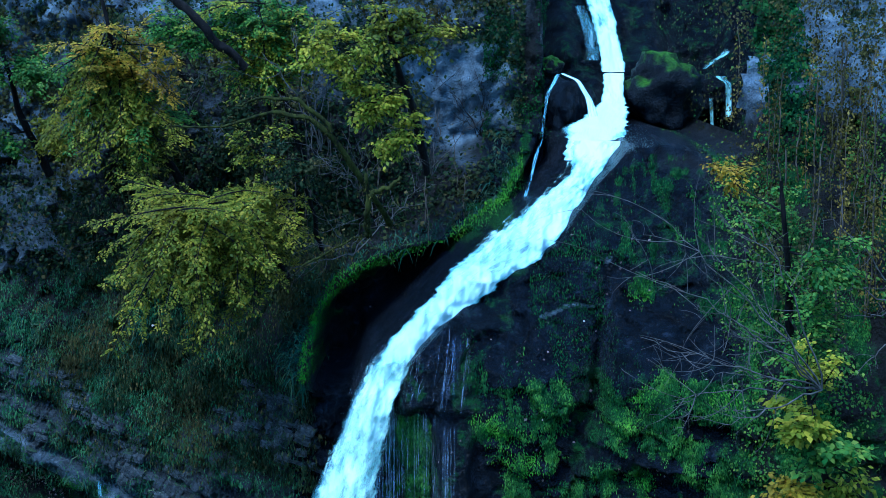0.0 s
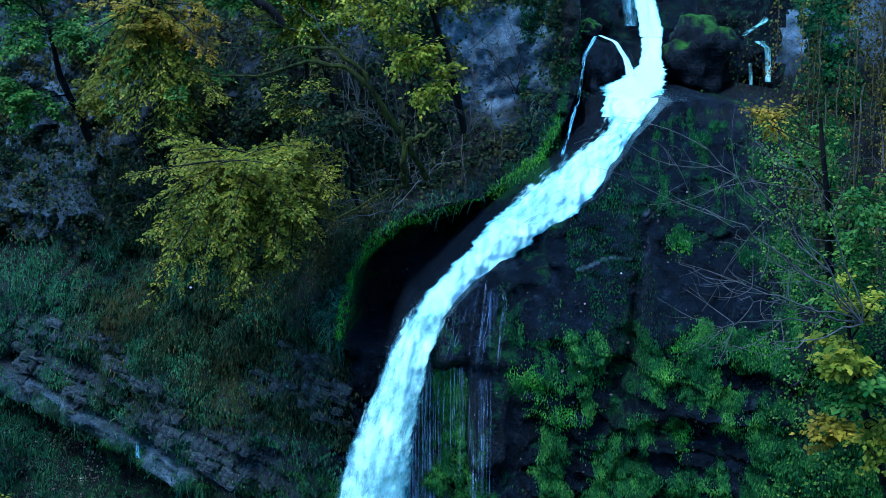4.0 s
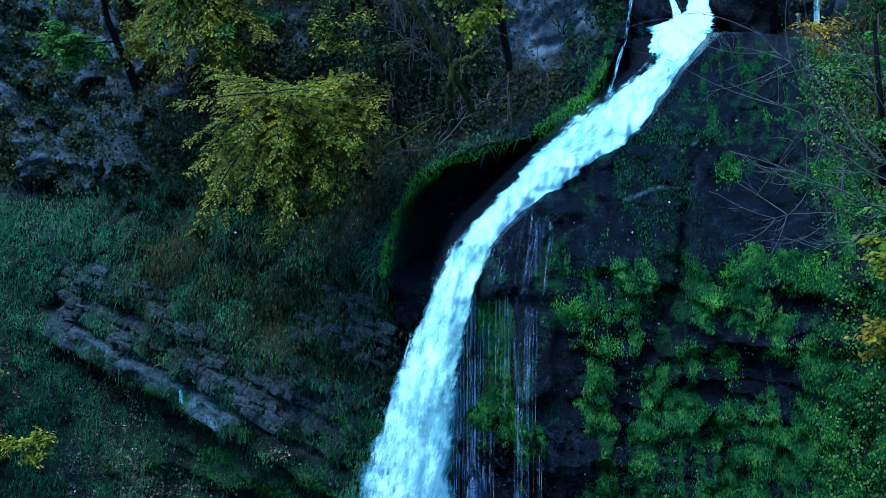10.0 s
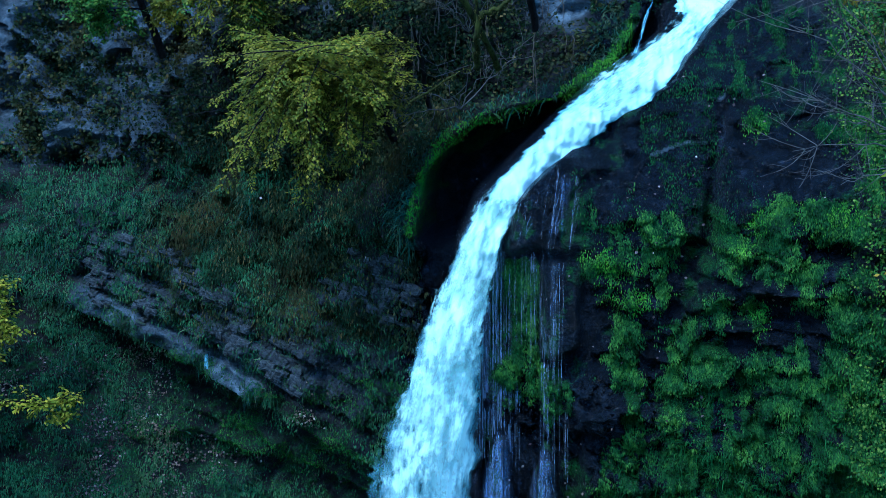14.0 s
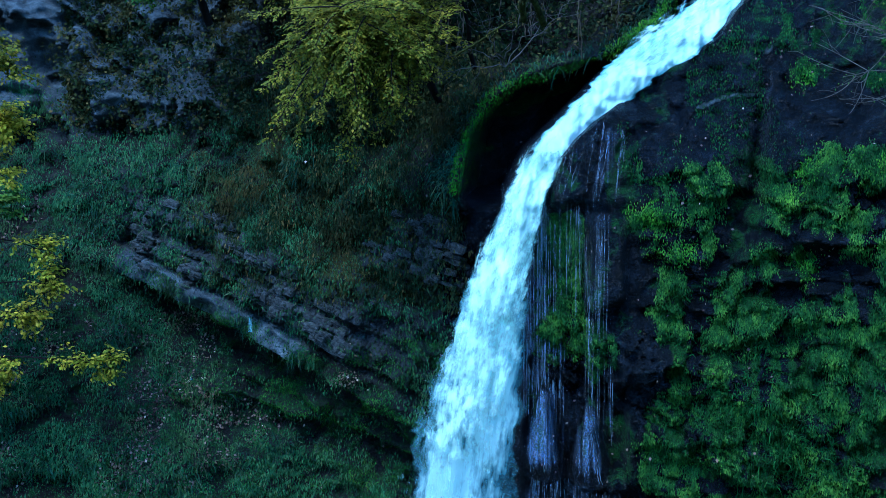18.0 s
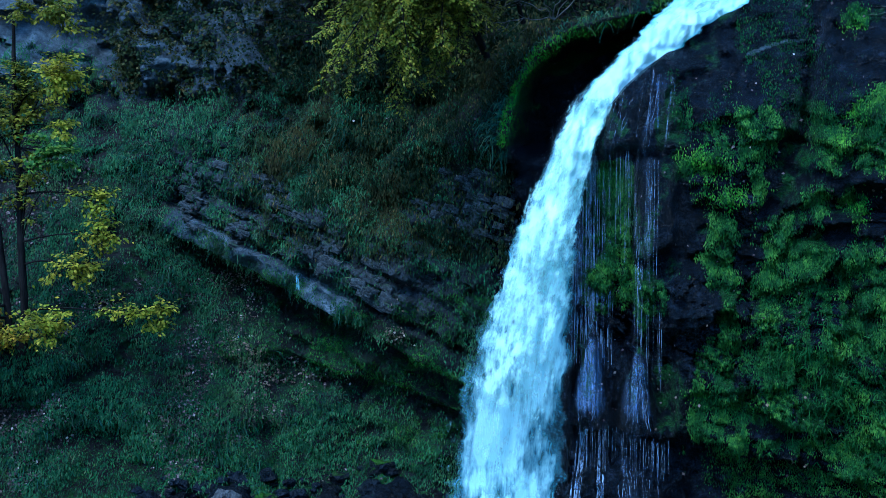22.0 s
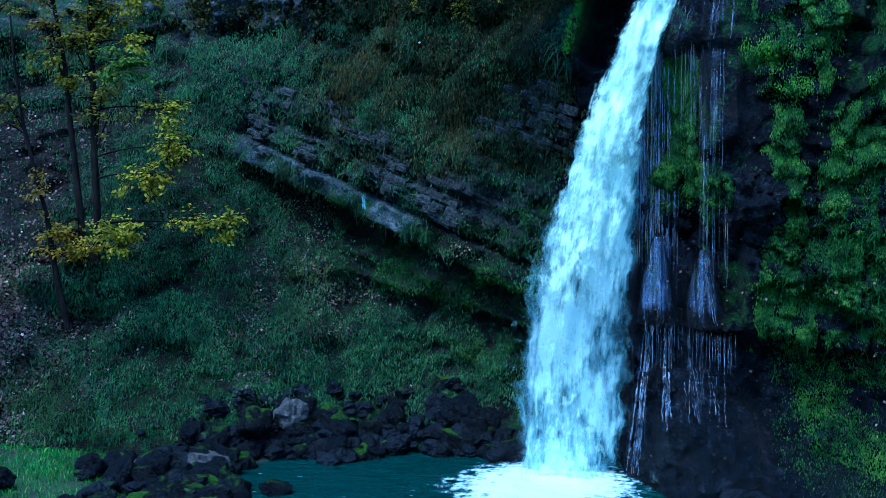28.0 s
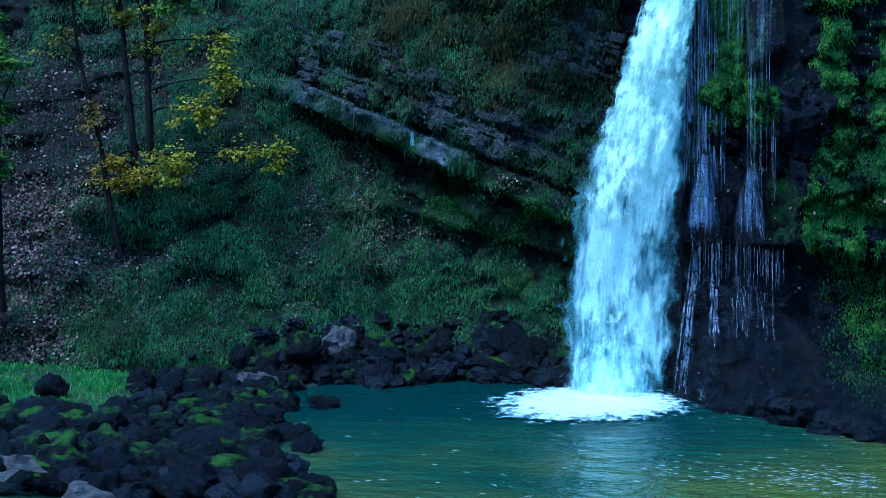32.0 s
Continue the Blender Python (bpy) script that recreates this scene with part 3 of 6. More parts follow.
M_OLIVE = leaf_material("olive_leaves", [(0.0, (0.085, 0.115, 0.008)), (0.6, (0.21, 0.215, 0.012)), (1.0, (0.42, 0.33, 0.02))])
M_LIME = leaf_material("lime_leaves", [(0.0, (0.14, 0.19, 0.010)), (0.6, (0.36, 0.36, 0.016)), (1.0, (0.62, 0.48, 0.03))])
M_GREEN = leaf_material("green_leaves", [(0.0, (0.04, 0.115, 0.018)), (0.6, (0.12, 0.235, 0.03)), (1.0, (0.26, 0.33, 0.04))])
M_OCHRE = leaf_material("ochre_leaves", [(0.0, (0.12, 0.09, 0.015)), (0.6, (0.28, 0.2, 0.03)), (1.0, (0.42, 0.33, 0.05))])
M_DARKMOSS = leaf_material("dark_moss", [(0.0, (0.008, 0.032, 0.010)), (0.7, (0.026, 0.085, 0.02)), (1.0, (0.08, 0.18, 0.03))], 0.8)
M_BROWN = leaf_material("brown_moss", [(0.0, (0.022, 0.022, 0.006)), (0.6, (0.075, 0.07, 0.014)), (1.0, (0.18, 0.16, 0.03))], 0.8)
M_LITTER = leaf_material("fallen_leaves", [(0.0, (0.04, 0.026, 0.026)), (0.6, (0.15, 0.105, 0.10)), (0.94, (0.29, 0.215, 0.195)), (1.0, (0.65, 0.55, 0.45))], 0.6, 0.1)
M_BARK = bark_material("dark_bark", (0.005, 0.0045, 0.004), (0.024, 0.02, 0.017))
M_MOSSBARK = bark_material("mossy_bark", (0.007, 0.008, 0.004), (0.06, 0.065, 0.010))
M_TWIG = bark_material("pale_twigs", (0.045, 0.04, 0.036), (0.18, 0.16, 0.14))
M_STONE_WET = boulder_material("wet_dark_stone", (0.0015, 0.002, 0.003), (0.012, 0.017, 0.024), 1.0)
M_STONE_MOSS = boulder_material("mossy_dark_stone", (0.0015, 0.002, 0.003), (0.014, 0.018, 0.022), 0.86)
M_STONE_PALE = boulder_material("pale_limestone", (0.05, 0.05, 0.052), (0.2, 0.2, 0.195), 1.0)
M_BED = boulder_material("bedded_limestone", (0.026, 0.03, 0.032), (0.18, 0.195, 0.195), 1.0)

M_STONE_GREEN = boulder_material("moss_covered_stone", (0.0015, 0.002, 0.003), (0.014, 0.017, 0.021), 0.7)


# ---- the cliff, one sheet of rock from the pool to the top of the hill ----
def box_mask(x, z, x0, x1, z0, z1, s=0.4):
    return smooth(x0 - s, x0 + s, x) * smooth(x1 + s, x1 - s, x) * smooth(z0 - s, z0 + s, z) * smooth(z1 + s, z1 - s, z)


mid_water = (water_left(GZ) + water_right(GZ)) / 2
PX0, PZ0 = GX, GZ
GX, GZ = WX, WZ
bed_q2 = PZ0 + 0.4 * (PX0 + 7)
near_water = smooth(1.9, 0.9, np.abs(GX - mid_water)) * (GZ < 11.8)
PALE = np.maximum.reduce([0.85 * smooth(11.0, 12.0, GZ) * smooth(-1.5, -2.5, GX) * smooth(-0.2, 0.2, fbm(GX * 0.9, 3, GZ * 0.7, 3, 97)), 0.44 * smooth(-6.6, -8.2, GX) * smooth(8.0, 8.6, GZ), 0.22 * BLOCKY, 0.62 * smooth(-9.9, -9.5, PX0) * smooth(-5.2, -6.0, PX0) * smooth(4.36, 4.42, bed_q2) * smooth(4.92, 4.86, bed_q2), box_mask(GX, GZ, -0.7, 1.25, 11.0, 13.2, 0.2),
                          smooth(4.9, 5.3, GX) * smooth(12.1, 12.5, GZ), 0.8 * smooth(13.2, 14, GZ) * smooth(2, 0, GX),
                          box_mask(GX, GZ, 2.55, 2.95, 10.15, 10.35, 0.1) * 0.8, box_mask(GX, GZ, 1.5, 2.2, 9.1, 9.25, 0.1) * 0.7])
WET = np.maximum.reduce([near_water, 0.95 * smooth(0.0, 0.6, GX) * smooth(11.6, 11.2, GZ) * smooth(5.4, 4.2, GX), box_mask(GX, GZ, 0.2, 3.9, 7.3, 11.4, 0.35), box_mask(GX, GZ, 1.9, 5.1, 11.5, 16, 0.2),
                         box_mask(GX, GZ, -1.2, 0.9, -1, 7.6, 0.2), smooth(-1.4, -1.2, PX0) * smooth(2.7, 2.4, PZ0), 0.9 * smooth(0.9, 0.3, GZ) * smooth(-9, -6.5, GX), 0.5 * box_mask(GX, GZ, -9, -2.6, 0, 4, 0.3)])
WET = np.maximum(WET, 0.9 * smooth(0.8, 0.4, GZ) * smooth(-9.5, -8.5, GX))
WET = WET * (1 - 0.9 * (PALE > 0.6))
rim_d = np.abs(GX - rim_x(GZ) + 0.12)
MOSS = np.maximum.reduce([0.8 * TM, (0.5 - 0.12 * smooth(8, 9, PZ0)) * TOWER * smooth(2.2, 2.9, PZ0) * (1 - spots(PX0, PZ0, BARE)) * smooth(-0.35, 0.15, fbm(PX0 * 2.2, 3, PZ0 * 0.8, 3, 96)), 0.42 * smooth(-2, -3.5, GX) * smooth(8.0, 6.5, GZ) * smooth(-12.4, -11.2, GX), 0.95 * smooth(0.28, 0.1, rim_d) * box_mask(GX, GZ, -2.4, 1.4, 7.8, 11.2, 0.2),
                          0.5 * smooth(2.1, 1.2, GX) * smooth(12.6, 13.2, GZ)])
MOSS = MOSS * (1 - 0.75 * PALE) * (1 - 0.5 * bed_mask)
GX, GZ = PX0, PZ0

rows_back = 14
bx = np.repeat(gx[None], rows_back, 0)
kb = np.arange(1, rows_back + 1)[:, None]
by = GY[-1][None] + kb ** 1.6 * 1.4
bz = Z1 + kb * 0.35 + 0.5 * fbm(bx * 0.2, by * 0.2, 0, 3, 5) + 0 * bx
V = np.stack([np.concatenate([GX, bx]), np.concatenate([GY, by]), np.concatenate([GZ, bz])], -1)
pad = lambda a, v: np.concatenate([a, np.full(bx.shape, v)])
faces = grid_faces(V.shape[0], V.shape[1])
mid_face = V.reshape(-1, 3)[faces].mean(1)
opening = (mid_face[:, 2] > 11.78) & (((mid_face[:, 0] > 1.5) & (mid_face[:, 0] < 4.5) & (mid_face[:, 1] > 26.0)) | ((mid_face[:, 0] >= 4.5) & (mid_face[:, 0] < 5.7) & (mid_face[:, 1] > 22.2)))
faces = faces[~opening]
cliff = part("cliff", make_mesh("cliff", V, faces, (M_ROCK,), attrs={"pale": pad(PALE, 0.3), "wet": pad(WET, 0), "moss": pad(MOSS, 0.8)}))
tagged(cliff, "grey limestone cliff of a gorge, wet black and mossy beside the falling water", "cliff", kind="structure")


# the back of the hanging valley, seen past the brink
HX, HZ = np.meshgrid(np.arange(0.6, 10, 0.07), np.arange(11.2, 18, 0.07))
HY = 26.9 + 1.2 * np.maximum(0, HZ - 12.0) + 0.9 * smooth(4.6, 5.2, HX) - 1.2 * smooth(6.0, 6.6, HX)
HY = HY - 1.0 * np.exp(-((HX - 2.75) / 0.5) ** 2) * (1 - smooth(12.2, 12.75, HZ)) - 0.8 * np.exp(-((HX - 2.6) / 0.45) ** 2) * smooth(12.3, 13.0, HZ)
HY = HY + 0.7 * fbm(HX * 0.9, HY, HZ * 1.1, 4, 51) + 0.5 * (0.4 - np.abs(fbm(HX * 2, 4, HZ * 2.4, 3, 53)))
one = np.ones_like(HX)
upper = part("upper_gorge", make_mesh("upper_gorge", np.stack([HX, HY, HZ], -1), grid_faces(*HX.shape), (M_ROCK,), attrs={"pale": 0 * one, "wet": one, "moss": 0.38 * one}))
tagged(upper, "wet black rock of the hanging valley above the brink", "cliff", kind="structure")


# ---- ground and pool ----
def shore_x(y):
    return np.interp(y, (-30, 5, 12, 14, 15.6, 18, 20.2, 21.9, 23), (-6.5, -5.4, -5.2, -5.9, -7.2, -8.0, -8.6, -6.8, -3.0))


def east_x(y):
    return np.interp(y, (-30, 5, 13, 15, 17.7, 18.9, 20.1, 23), (9, 6.0, 3.6, 2.9, 1.8, 1.15, -0.9, -1.2))


def ground_z(x, y):
    w = np.maximum(shore_x(y) - x, 0)
    e = np.maximum(x - east_x(y), 0)
    inside = np.minimum(x - shore_x(y), east_x(y) - x)
    z = np.where(inside > 0, -0.08 - 1.2 * smooth(0, 2.5, inside), 0.09 * w + 0.22 * e)
    z = np.minimum(z, 1.2 + 0.1 * np.maximum(w, e))
    # unseen valley sides added round and behind, to block low skylight
    far = np.maximum.reduce([-18 - y, x - 17, -x - 24, 0 * x])
    z = z + 22 * smooth(0, 34, far)
    return z + 0.07 * fbm(x * 1.4, y * 1.4, 0, 4, 61) + 0.25 * fbm(x * 0.25, y * 0.25, 0, 2, 63) * smooth(2, 8, np.maximum(w, e))


def spread(a, b, n, far):
    core = np.linspace(a, b, n)
    out = (b - a) / n * np.cumsum(1.35 ** np.arange(1, far))
    return np.concatenate([a - out[::-1], core, b + out])


ax, ay = spread(-24, 16, 170, 20), spread(-18, 24, 180, 20)
AX, AY = np.meshgrid(ax, ay)
AZ = ground_z(AX, AY)
AZ = np.where(AY > 24.5, -1.0, AZ)


def ground_material():
    m, nt, b = mat("leafy_ground")
    vec = coords(nt)
    big, fine = noise_node(nt, vec, 0.6), noise_node(nt, vec, 14)
    soil = ramp(nt, fine, [(0.3, (0.008, 0.007, 0.006)), (0.7, (0.03, 0.026, 0.022))]).outputs[0]
    turf = ramp(nt, fine, [(0.3, (0.01, 0.03, 0.008)), (0.7, (0.03, 0.075, 0.016))]).outputs[0]
    nt.links.new(mix(nt, ramp(nt, big, [(0.4, (0, 0, 0)), (0.55, (1, 1, 1))]).outputs[0], soil, turf), b.inputs["Base Color"])
    b.inputs["Roughness"].default_value = 0.9
    bump(nt, b, fine, 0.8, 0.05)
    return m


ground = part("ground", make_mesh("ground", np.stack([AX, AY, AZ], -1), grid_faces(len(ay), len(ax)), (ground_material(),)))
tagged(ground, "earth banks with moss and grass round the pool", "ground", kind="structure")


def pool_material():
    m, nt, b = mat("green_pool_water")
    vec = coords(nt)
    n = noise_node(nt, vec, 0.16, 3)
    sep = nt.nodes.new("ShaderNodeSeparateXYZ")       # silt shows where the bed rises to the south-east
    nt.links.new(vec, sep.inputs[0])
    silt = math_node(nt, "MULTIPLY", math_node(nt, "SUBTRACT", 17.5, sep.outputs[1]), 0.055)
    n = math_node(nt, "ADD", n, math_node(nt, "ADD", silt, math_node(nt, "MULTIPLY", sep.outputs[0], 0.025)))
    nt.links.new(ramp(nt, n, [(0.3, (0.009, 0.036, 0.031)), (0.5, (0.02, 0.06, 0.034)), (0.72, (0.08, 0.11, 0.018))]).outputs[0], b.inputs["Base Color"])
    b.inputs["Roughness"].default_value = 0.16
    b.inputs["IOR"].default_value = 1.33
    w1 = noise_node(nt, coords(nt, (1.0, 1.7, 1)), 1.5, 4, 0.6)
    bump(nt, b, w1, 0.75, 0.2)
    return m


px_, py_ = np.arange(-13, 9.01, 0.16), np.arange(-14, 23.6, 0.16)
PX, PY = np.meshgrid(px_, py_)
fd = np.hypot(PX + 2.3, (PY - 20.6) * 1.15)
PZ = 0.02 * np.sin(fd * 5.5) * np.exp(-fd * 0.35) + 0.012 * fbm(PX * 1.1, PY * 1.8, 0, 3, 71)
pool = part("pool", make_mesh("pool", np.stack([PX, PY, PZ], -1), grid_faces(len(py_), len(px_)), (pool_material(),)))
tagged(pool, "dark green pool with small ripples under the waterfall", "water", kind="structure")


# ---- the waterfall ----
def sheet(name, stations, cols, rows, material, parent, bulge=0.3, ripple=0.08, shift=(0, 0, 0), seed=0, density=1.0, wide=1.0, side_fade=0.5, label="", fade=0.0, head=1.0, thin=0.0):
    """A sheet of falling water. Stations: x, y, z of its middle and its width, from the top down."""
    s = np.asarray(stations, float)
    d = np.concatenate([[0], np.cumsum(np.linalg.norm(np.diff(s[:, :3], axis=0), axis=1))])
    t = np.linspace(0, d[-1], rows)
    fine = np.stack([np.interp(t, d, s[:, k]) for k in range(4)], -1)
    ker = np.ones(9) / 9
    for k in range(4):
        padded = np.concatenate([np.full(4, fine[0, k]), fine[:, k], np.full(4, fine[-1, k])])
        fine[:, k] = np.convolve(padded, ker, "valid")
    u = np.linspace(-1, 1, cols)
    ends = np.sign(u)[None, :].repeat(rows, 0).T
    w = fine[:, 3][:, None] * 0.5 * wide * (1.04 + 0.0 * u[None])
    rag = (0.16 * vnoise(t * 2.2, 3, ends, seed) + 0.12 * vnoise(t * 8, 5, ends, seed) + 0.08 * vnoise(t * 21, 6, ends, seed)).T
    x = fine[:, 0][:, None] + u[None] * w * (1 + rag * np.abs(u[None]) ** 6) + shift[0]
    z = fine[:, 2][:, None] + 0 * u[None] + shift[2]
    y = fine[:, 1][:, None] - bulge * (1 - u[None] ** 2) * np.minimum(1, w) + shift[1]
    y = y + ripple * fbm(x * 5, 0 * x, t[:, None] * 1.6, 3, seed + 2)
    dens = density - side_fade * np.abs(u[None]) ** 5 * 1.7 + 0 * y
    if fade > 0:
        dens = dens - 1.1 * (head * smooth(fade, 0, t) + smooth(t[-1] - 0.5 * fade, t[-1], t))[:, None]
    dens = dens - thin * smooth(0.15 * t[-1], 0.75 * t[-1], t)[:, None]
    dens = dens + 0.25 * vnoise(x * 1.2, 0, t[:, None] * 0.8, seed + 5)
    me = make_mesh(name, np.stack([x, y, z], -1), grid_faces(rows, cols), (material,),
                   attrs={"across": np.broadcast_to(u[None] * w, x.shape), "along": np.broadcast_to(t[:, None], x.shape), "fullness": dens})
    return part(name, me, parent, label)


M_CHUTE = water_material("white_chute_water", 0.36, (4.5, 2.2), soft_=0.1, tints=((0.4, 0.72, 0.7), (0.78, 0.98, 0.88)))
M_FALL = water_material("white_falling_water", 0.04, (6.0, 3.4), 0.1, 0.12, tints=((0.22, 0.47, 0.47), (0.76, 0.98, 0.82)))
# darker blue tint paints the shadows seen between the white streaks
M_FALL_BACK = water_material("shadow_blue_water", 0.3, (5.0, 1.6), tints=((0.2, 0.38, 0.42), (0.6, 0.8, 0.74)))
M_TRICKLE = water_material("broken_trickle", 0.3, (22, 3.0), 0.15, 0.14)
M_FOAM = water_material("white_foam", 0.1, (4.2, 4.8), 0.1, 0.1)

waterfall = tagged(new("waterfall"), "white waterfall leaping from a rock chute into a green pool", "waterfall")
waterfall.empty_display_size = 0.3
CHUTE = [(2.72, 23.0, 11.6, 0.95), (2.36, 22.2, 11.05, 0.52), (1.57, 21.7, 10.33, 0.96), (1.21, 21.45, 10.04, 1.15), (0.8, 21.3, 9.68, 1.18), (0.38, 21.1, 9.38, 0.82), (0.0, 21.0, 9.0, 0.78), (-0.62, 20.85, 8.44, 0.68), (-1.14, 20.75, 7.5, 0.74)]
FALL = [(-0.64, 20.8, 8.42, 0.66), (-1.14, 20.7, 7.5, 0.8), (-1.42, 20.6, 6.6, 0.98), (-1.66, 20.5, 5.7, 1.24), (-2.03, 20.4, 4.0, 1.8), (-2.24, 20.5, 2.0, 2.0), (-2.34, 20.65, -0.2, 2.05)]
sheet("upper_cascade", [(3.1, 29.4, 15.6, 0.9), (3.3, 28.4, 14.3, 0.62), (3.45, 27.5, 13.4, 0.52), (3.53, 26.8, 12.62, 0.5)], 24, 200, M_CHUTE, waterfall, 0.15, 0.15, seed=81, density=1.05)
sheet("upper_veil", [(2.95, 28.2, 14.0, 0.3), (3.1, 27.5, 13.4, 0.36), (3.15, 27.2, 12.85, 0.34)], 16, 120, M_FALL_BACK, waterfall, 0.1, 0.1, seed=181, density=0.85)
sheet("middle_cascade", [(3.5, 26.5, 12.66, 0.42), (3.38, 25.7, 12.1, 0.46), (3.2, 25.0, 11.95, 0.72), (2.95, 24.2, 11.8, 1.1), (2.75, 23.2, 11.6, 1.15), (2.45, 22.6, 11.25, 0.8)], 28, 200, M_CHUTE, waterfall, 0.15, 0.18, seed=183, density=1.08, fade=0.08)
sheet("chute", CHUTE, 40, 320, M_CHUTE, waterfall, 0.2, 0.22, (0.1, 0, 0), seed=82, density=1.12, wide=1.16, side_fade=0.62, fade=0.9, head=0.0)
sheet("chute_spray", CHUTE, 36, 300, M_FALL, waterfall, 0.3, 0.3, (-0.06, -0.14, 0.06), 182, 0.78, 1.3, 0.7, fade=0.6)
sheet("back_curtain", FALL, 30, 260, M_FALL_BACK, waterfall, 0.1, 0.1, (0, 0.28, 0), 83, 0.95, 0.98, fade=0.45)
sheet("curtain", FALL, 36, 300, M_FALL, waterfall, 0.3, 0.16, (0, 0, 0), 84, 1.08, 0.98, 0.62, fade=0.45, thin=0.28)
sheet("front_curtain", FALL, 36, 300, M_FALL, waterfall, 0.4, 0.25, (-0.03, -0.25, 0), 85, 0.98, 1.12, 0.75, fade=0.45, thin=0.36)
sheet("side_stream", [(2.25, 25.2, 12.68, 0.1), (1.98, 24.6, 12.3, 0.1), (1.85, 24.0, 11.6, 0.1), (1.6, 23.3, 10.9, 0.09), (1.42, 22.8, 10.35, 0.14)], 8, 90, M_TRICKLE, waterfall, 0.05, 0.03, seed=86, density=0.72)
sheet("arched_stream", [(2.3, 25.2, 12.68, 0.09), (2.6, 25.0, 12.55, 0.1), (2.8, 24.8, 12.2, 0.13), (2.88, 24.5, 11.8, 0.25)], 8, 70, M_TRICKLE, waterfall, 0.05, 0.03, seed=87)
sheet("far_side_stream", [(6.5, 29.2, 13.25, 0.16), (6.2, 28.7, 12.95, 0.28), (5.6, 28.3, 12.6, 0.14)], 14, 90, M_CHUTE, waterfall, 0.05, 0.1, seed=88, density=0.72, fade=0.25)
sheet("far_side_fall", [(5.75, 27.0, 12.55, 0.3), (5.92, 26.9, 12.4, 0.18), (5.95, 26.9, 11.7, 0.16)], 14, 90, M_CHUTE, waterfall, 0.05, 0.1, seed=89, density=0.9)
sheet("far_side_thread", [(5.6, 27.0, 12.1, 0.12), (5.62, 26.9, 11.4, 0.1)], 12, 70, M_CHUTE, waterfall, 0.03, 0.02, seed=90, density=0.75)

# foam where the water strikes
r, a = np.meshgrid(np.linspace(0, 1, 40), np.linspace(0, 2 * np.pi, 121))
rad = 1 + 0.22 * fbm(np.cos(a) * 1.5, np.sin(a) * 1.5, 0, 3, 91)
fx, fy = -2.65 + r * rad * 2.35 * np.cos(a), 19.85 + r * rad * 2.55 * np.sin(a)
fz = 0.035 + 0.07 * np.exp(-((r - 0.3) / 0.3) ** 2) * (0.6 + fbm(fx * 2.5, fy * 2.5, 0, 3, 93))
foam = part("splash_foam", make_mesh("splash_foam", np.stack([fx, fy, fz], -1), grid_faces(121, 40), (M_FOAM,), attrs={"across": fx, "along": fy, "fullness": 1.4 - 1.15 * r ** 1.6}), waterfall)


# ---- leaves on the rock ----
def scatter(n, x0, x1, z0, z1, mask, clump=0.0, seed=0):
    x, z = RNG.uniform(x0, x1, n), RNG.uniform(z0, z1, n)
    keep = RNG.random(n) < mask(x, z) * (1 - clump + clump * smooth(-0.15, 0.2, fbm(x * 1.3, 0, z * 1.3, 3, seed + 200)) )
    x, z = x[keep], z[keep]
    return np.stack([x, surf(x, z), z], -1), surf_normal(x, z)


def dress(name, label, n, area, mask, material, size, lift=0.12, hang=0.6, shape="leaf", clump=0.5, seed=0):
    p, nn = scatter(n, *area, mask, clump, seed)
    k = len(p)
    tuft = smooth(-0.1, 0.35, fbm(p[:, 0] * 2.2, 1, p[:, 2] * 2.2, 3, seed + 300))[:, None]
    p = p + nn * RNG.uniform(0, 1, (k, 1)) * lift * (0.25 + 1.6 * tuft)
    axis = np.array([0, -0.25, -1.0]) * hang + nn * 0.5 + rand_unit(k) * 0.8
    ln = RNG.uniform(*size, k)
    if shape == "fibre":
        v, f = leaves(p, np.array([0, -0.3, -1.0]) + rand_unit(k) * 0.42, nn + rand_unit(k) * 0.4, ln, ln * 0.3, 0.08)
    elif shape == "leaf":
        v, f = leaves(p, axis, nn + rand_unit(k) * 0.7, ln, ln * 0.8)
    elif shape == "thread":
        v, f = blades(p, nn * 0.45 + rand_unit(k) * 0.5 + np.array([0, 0, -0.6]), rand_unit(k), ln, ln * 0.06, 0.5)
    else:
        v, f = blades(p, nn * 0.8 + rand_unit(k) * 0.6 + np.array([0, 0, 0.35]), rand_unit(k), ln, ln * 0.09, 0.9 * hang)
    ob = part(name, make_mesh(name, v, f, (material,)))
    return tagged(ob, label, "plants", kind="stuff")


keep_pale = lambda x, z: 1 - 0.85 * grid_at(PALE, x, z)
dry = lambda x, z: 1 - 0.9 * smooth(1.4, 0.9, np.abs(x - (water_left(z) + water_right(z)) / 2))


def patch(x, z, f, lo, hi, seed, tall=0.75):
    return smooth(lo, hi, fbm(x * f, seed, z * f * tall, 4, 400 + seed))


def proud(x, z, lo=0.12, hi=-0.06):
    return smooth(lo, hi, grid_at(HOLLOW, x, z))


def beds_free(x, z):
    second = smooth(-4.9, -4.2, x) * smooth(7.0, 7.3, z + 0.36 * (x + 7)) * smooth(8.7, 8.3, z + 0.36 * (x + 7))
    return 1 - 0.8 * np.maximum(grid_at(bed_mask, x, z), second) * patch(x, z, 1.6, -0.25, 0.05, 3)


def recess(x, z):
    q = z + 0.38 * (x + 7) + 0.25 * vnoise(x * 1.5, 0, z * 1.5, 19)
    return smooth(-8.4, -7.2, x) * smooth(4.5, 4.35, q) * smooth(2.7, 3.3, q)


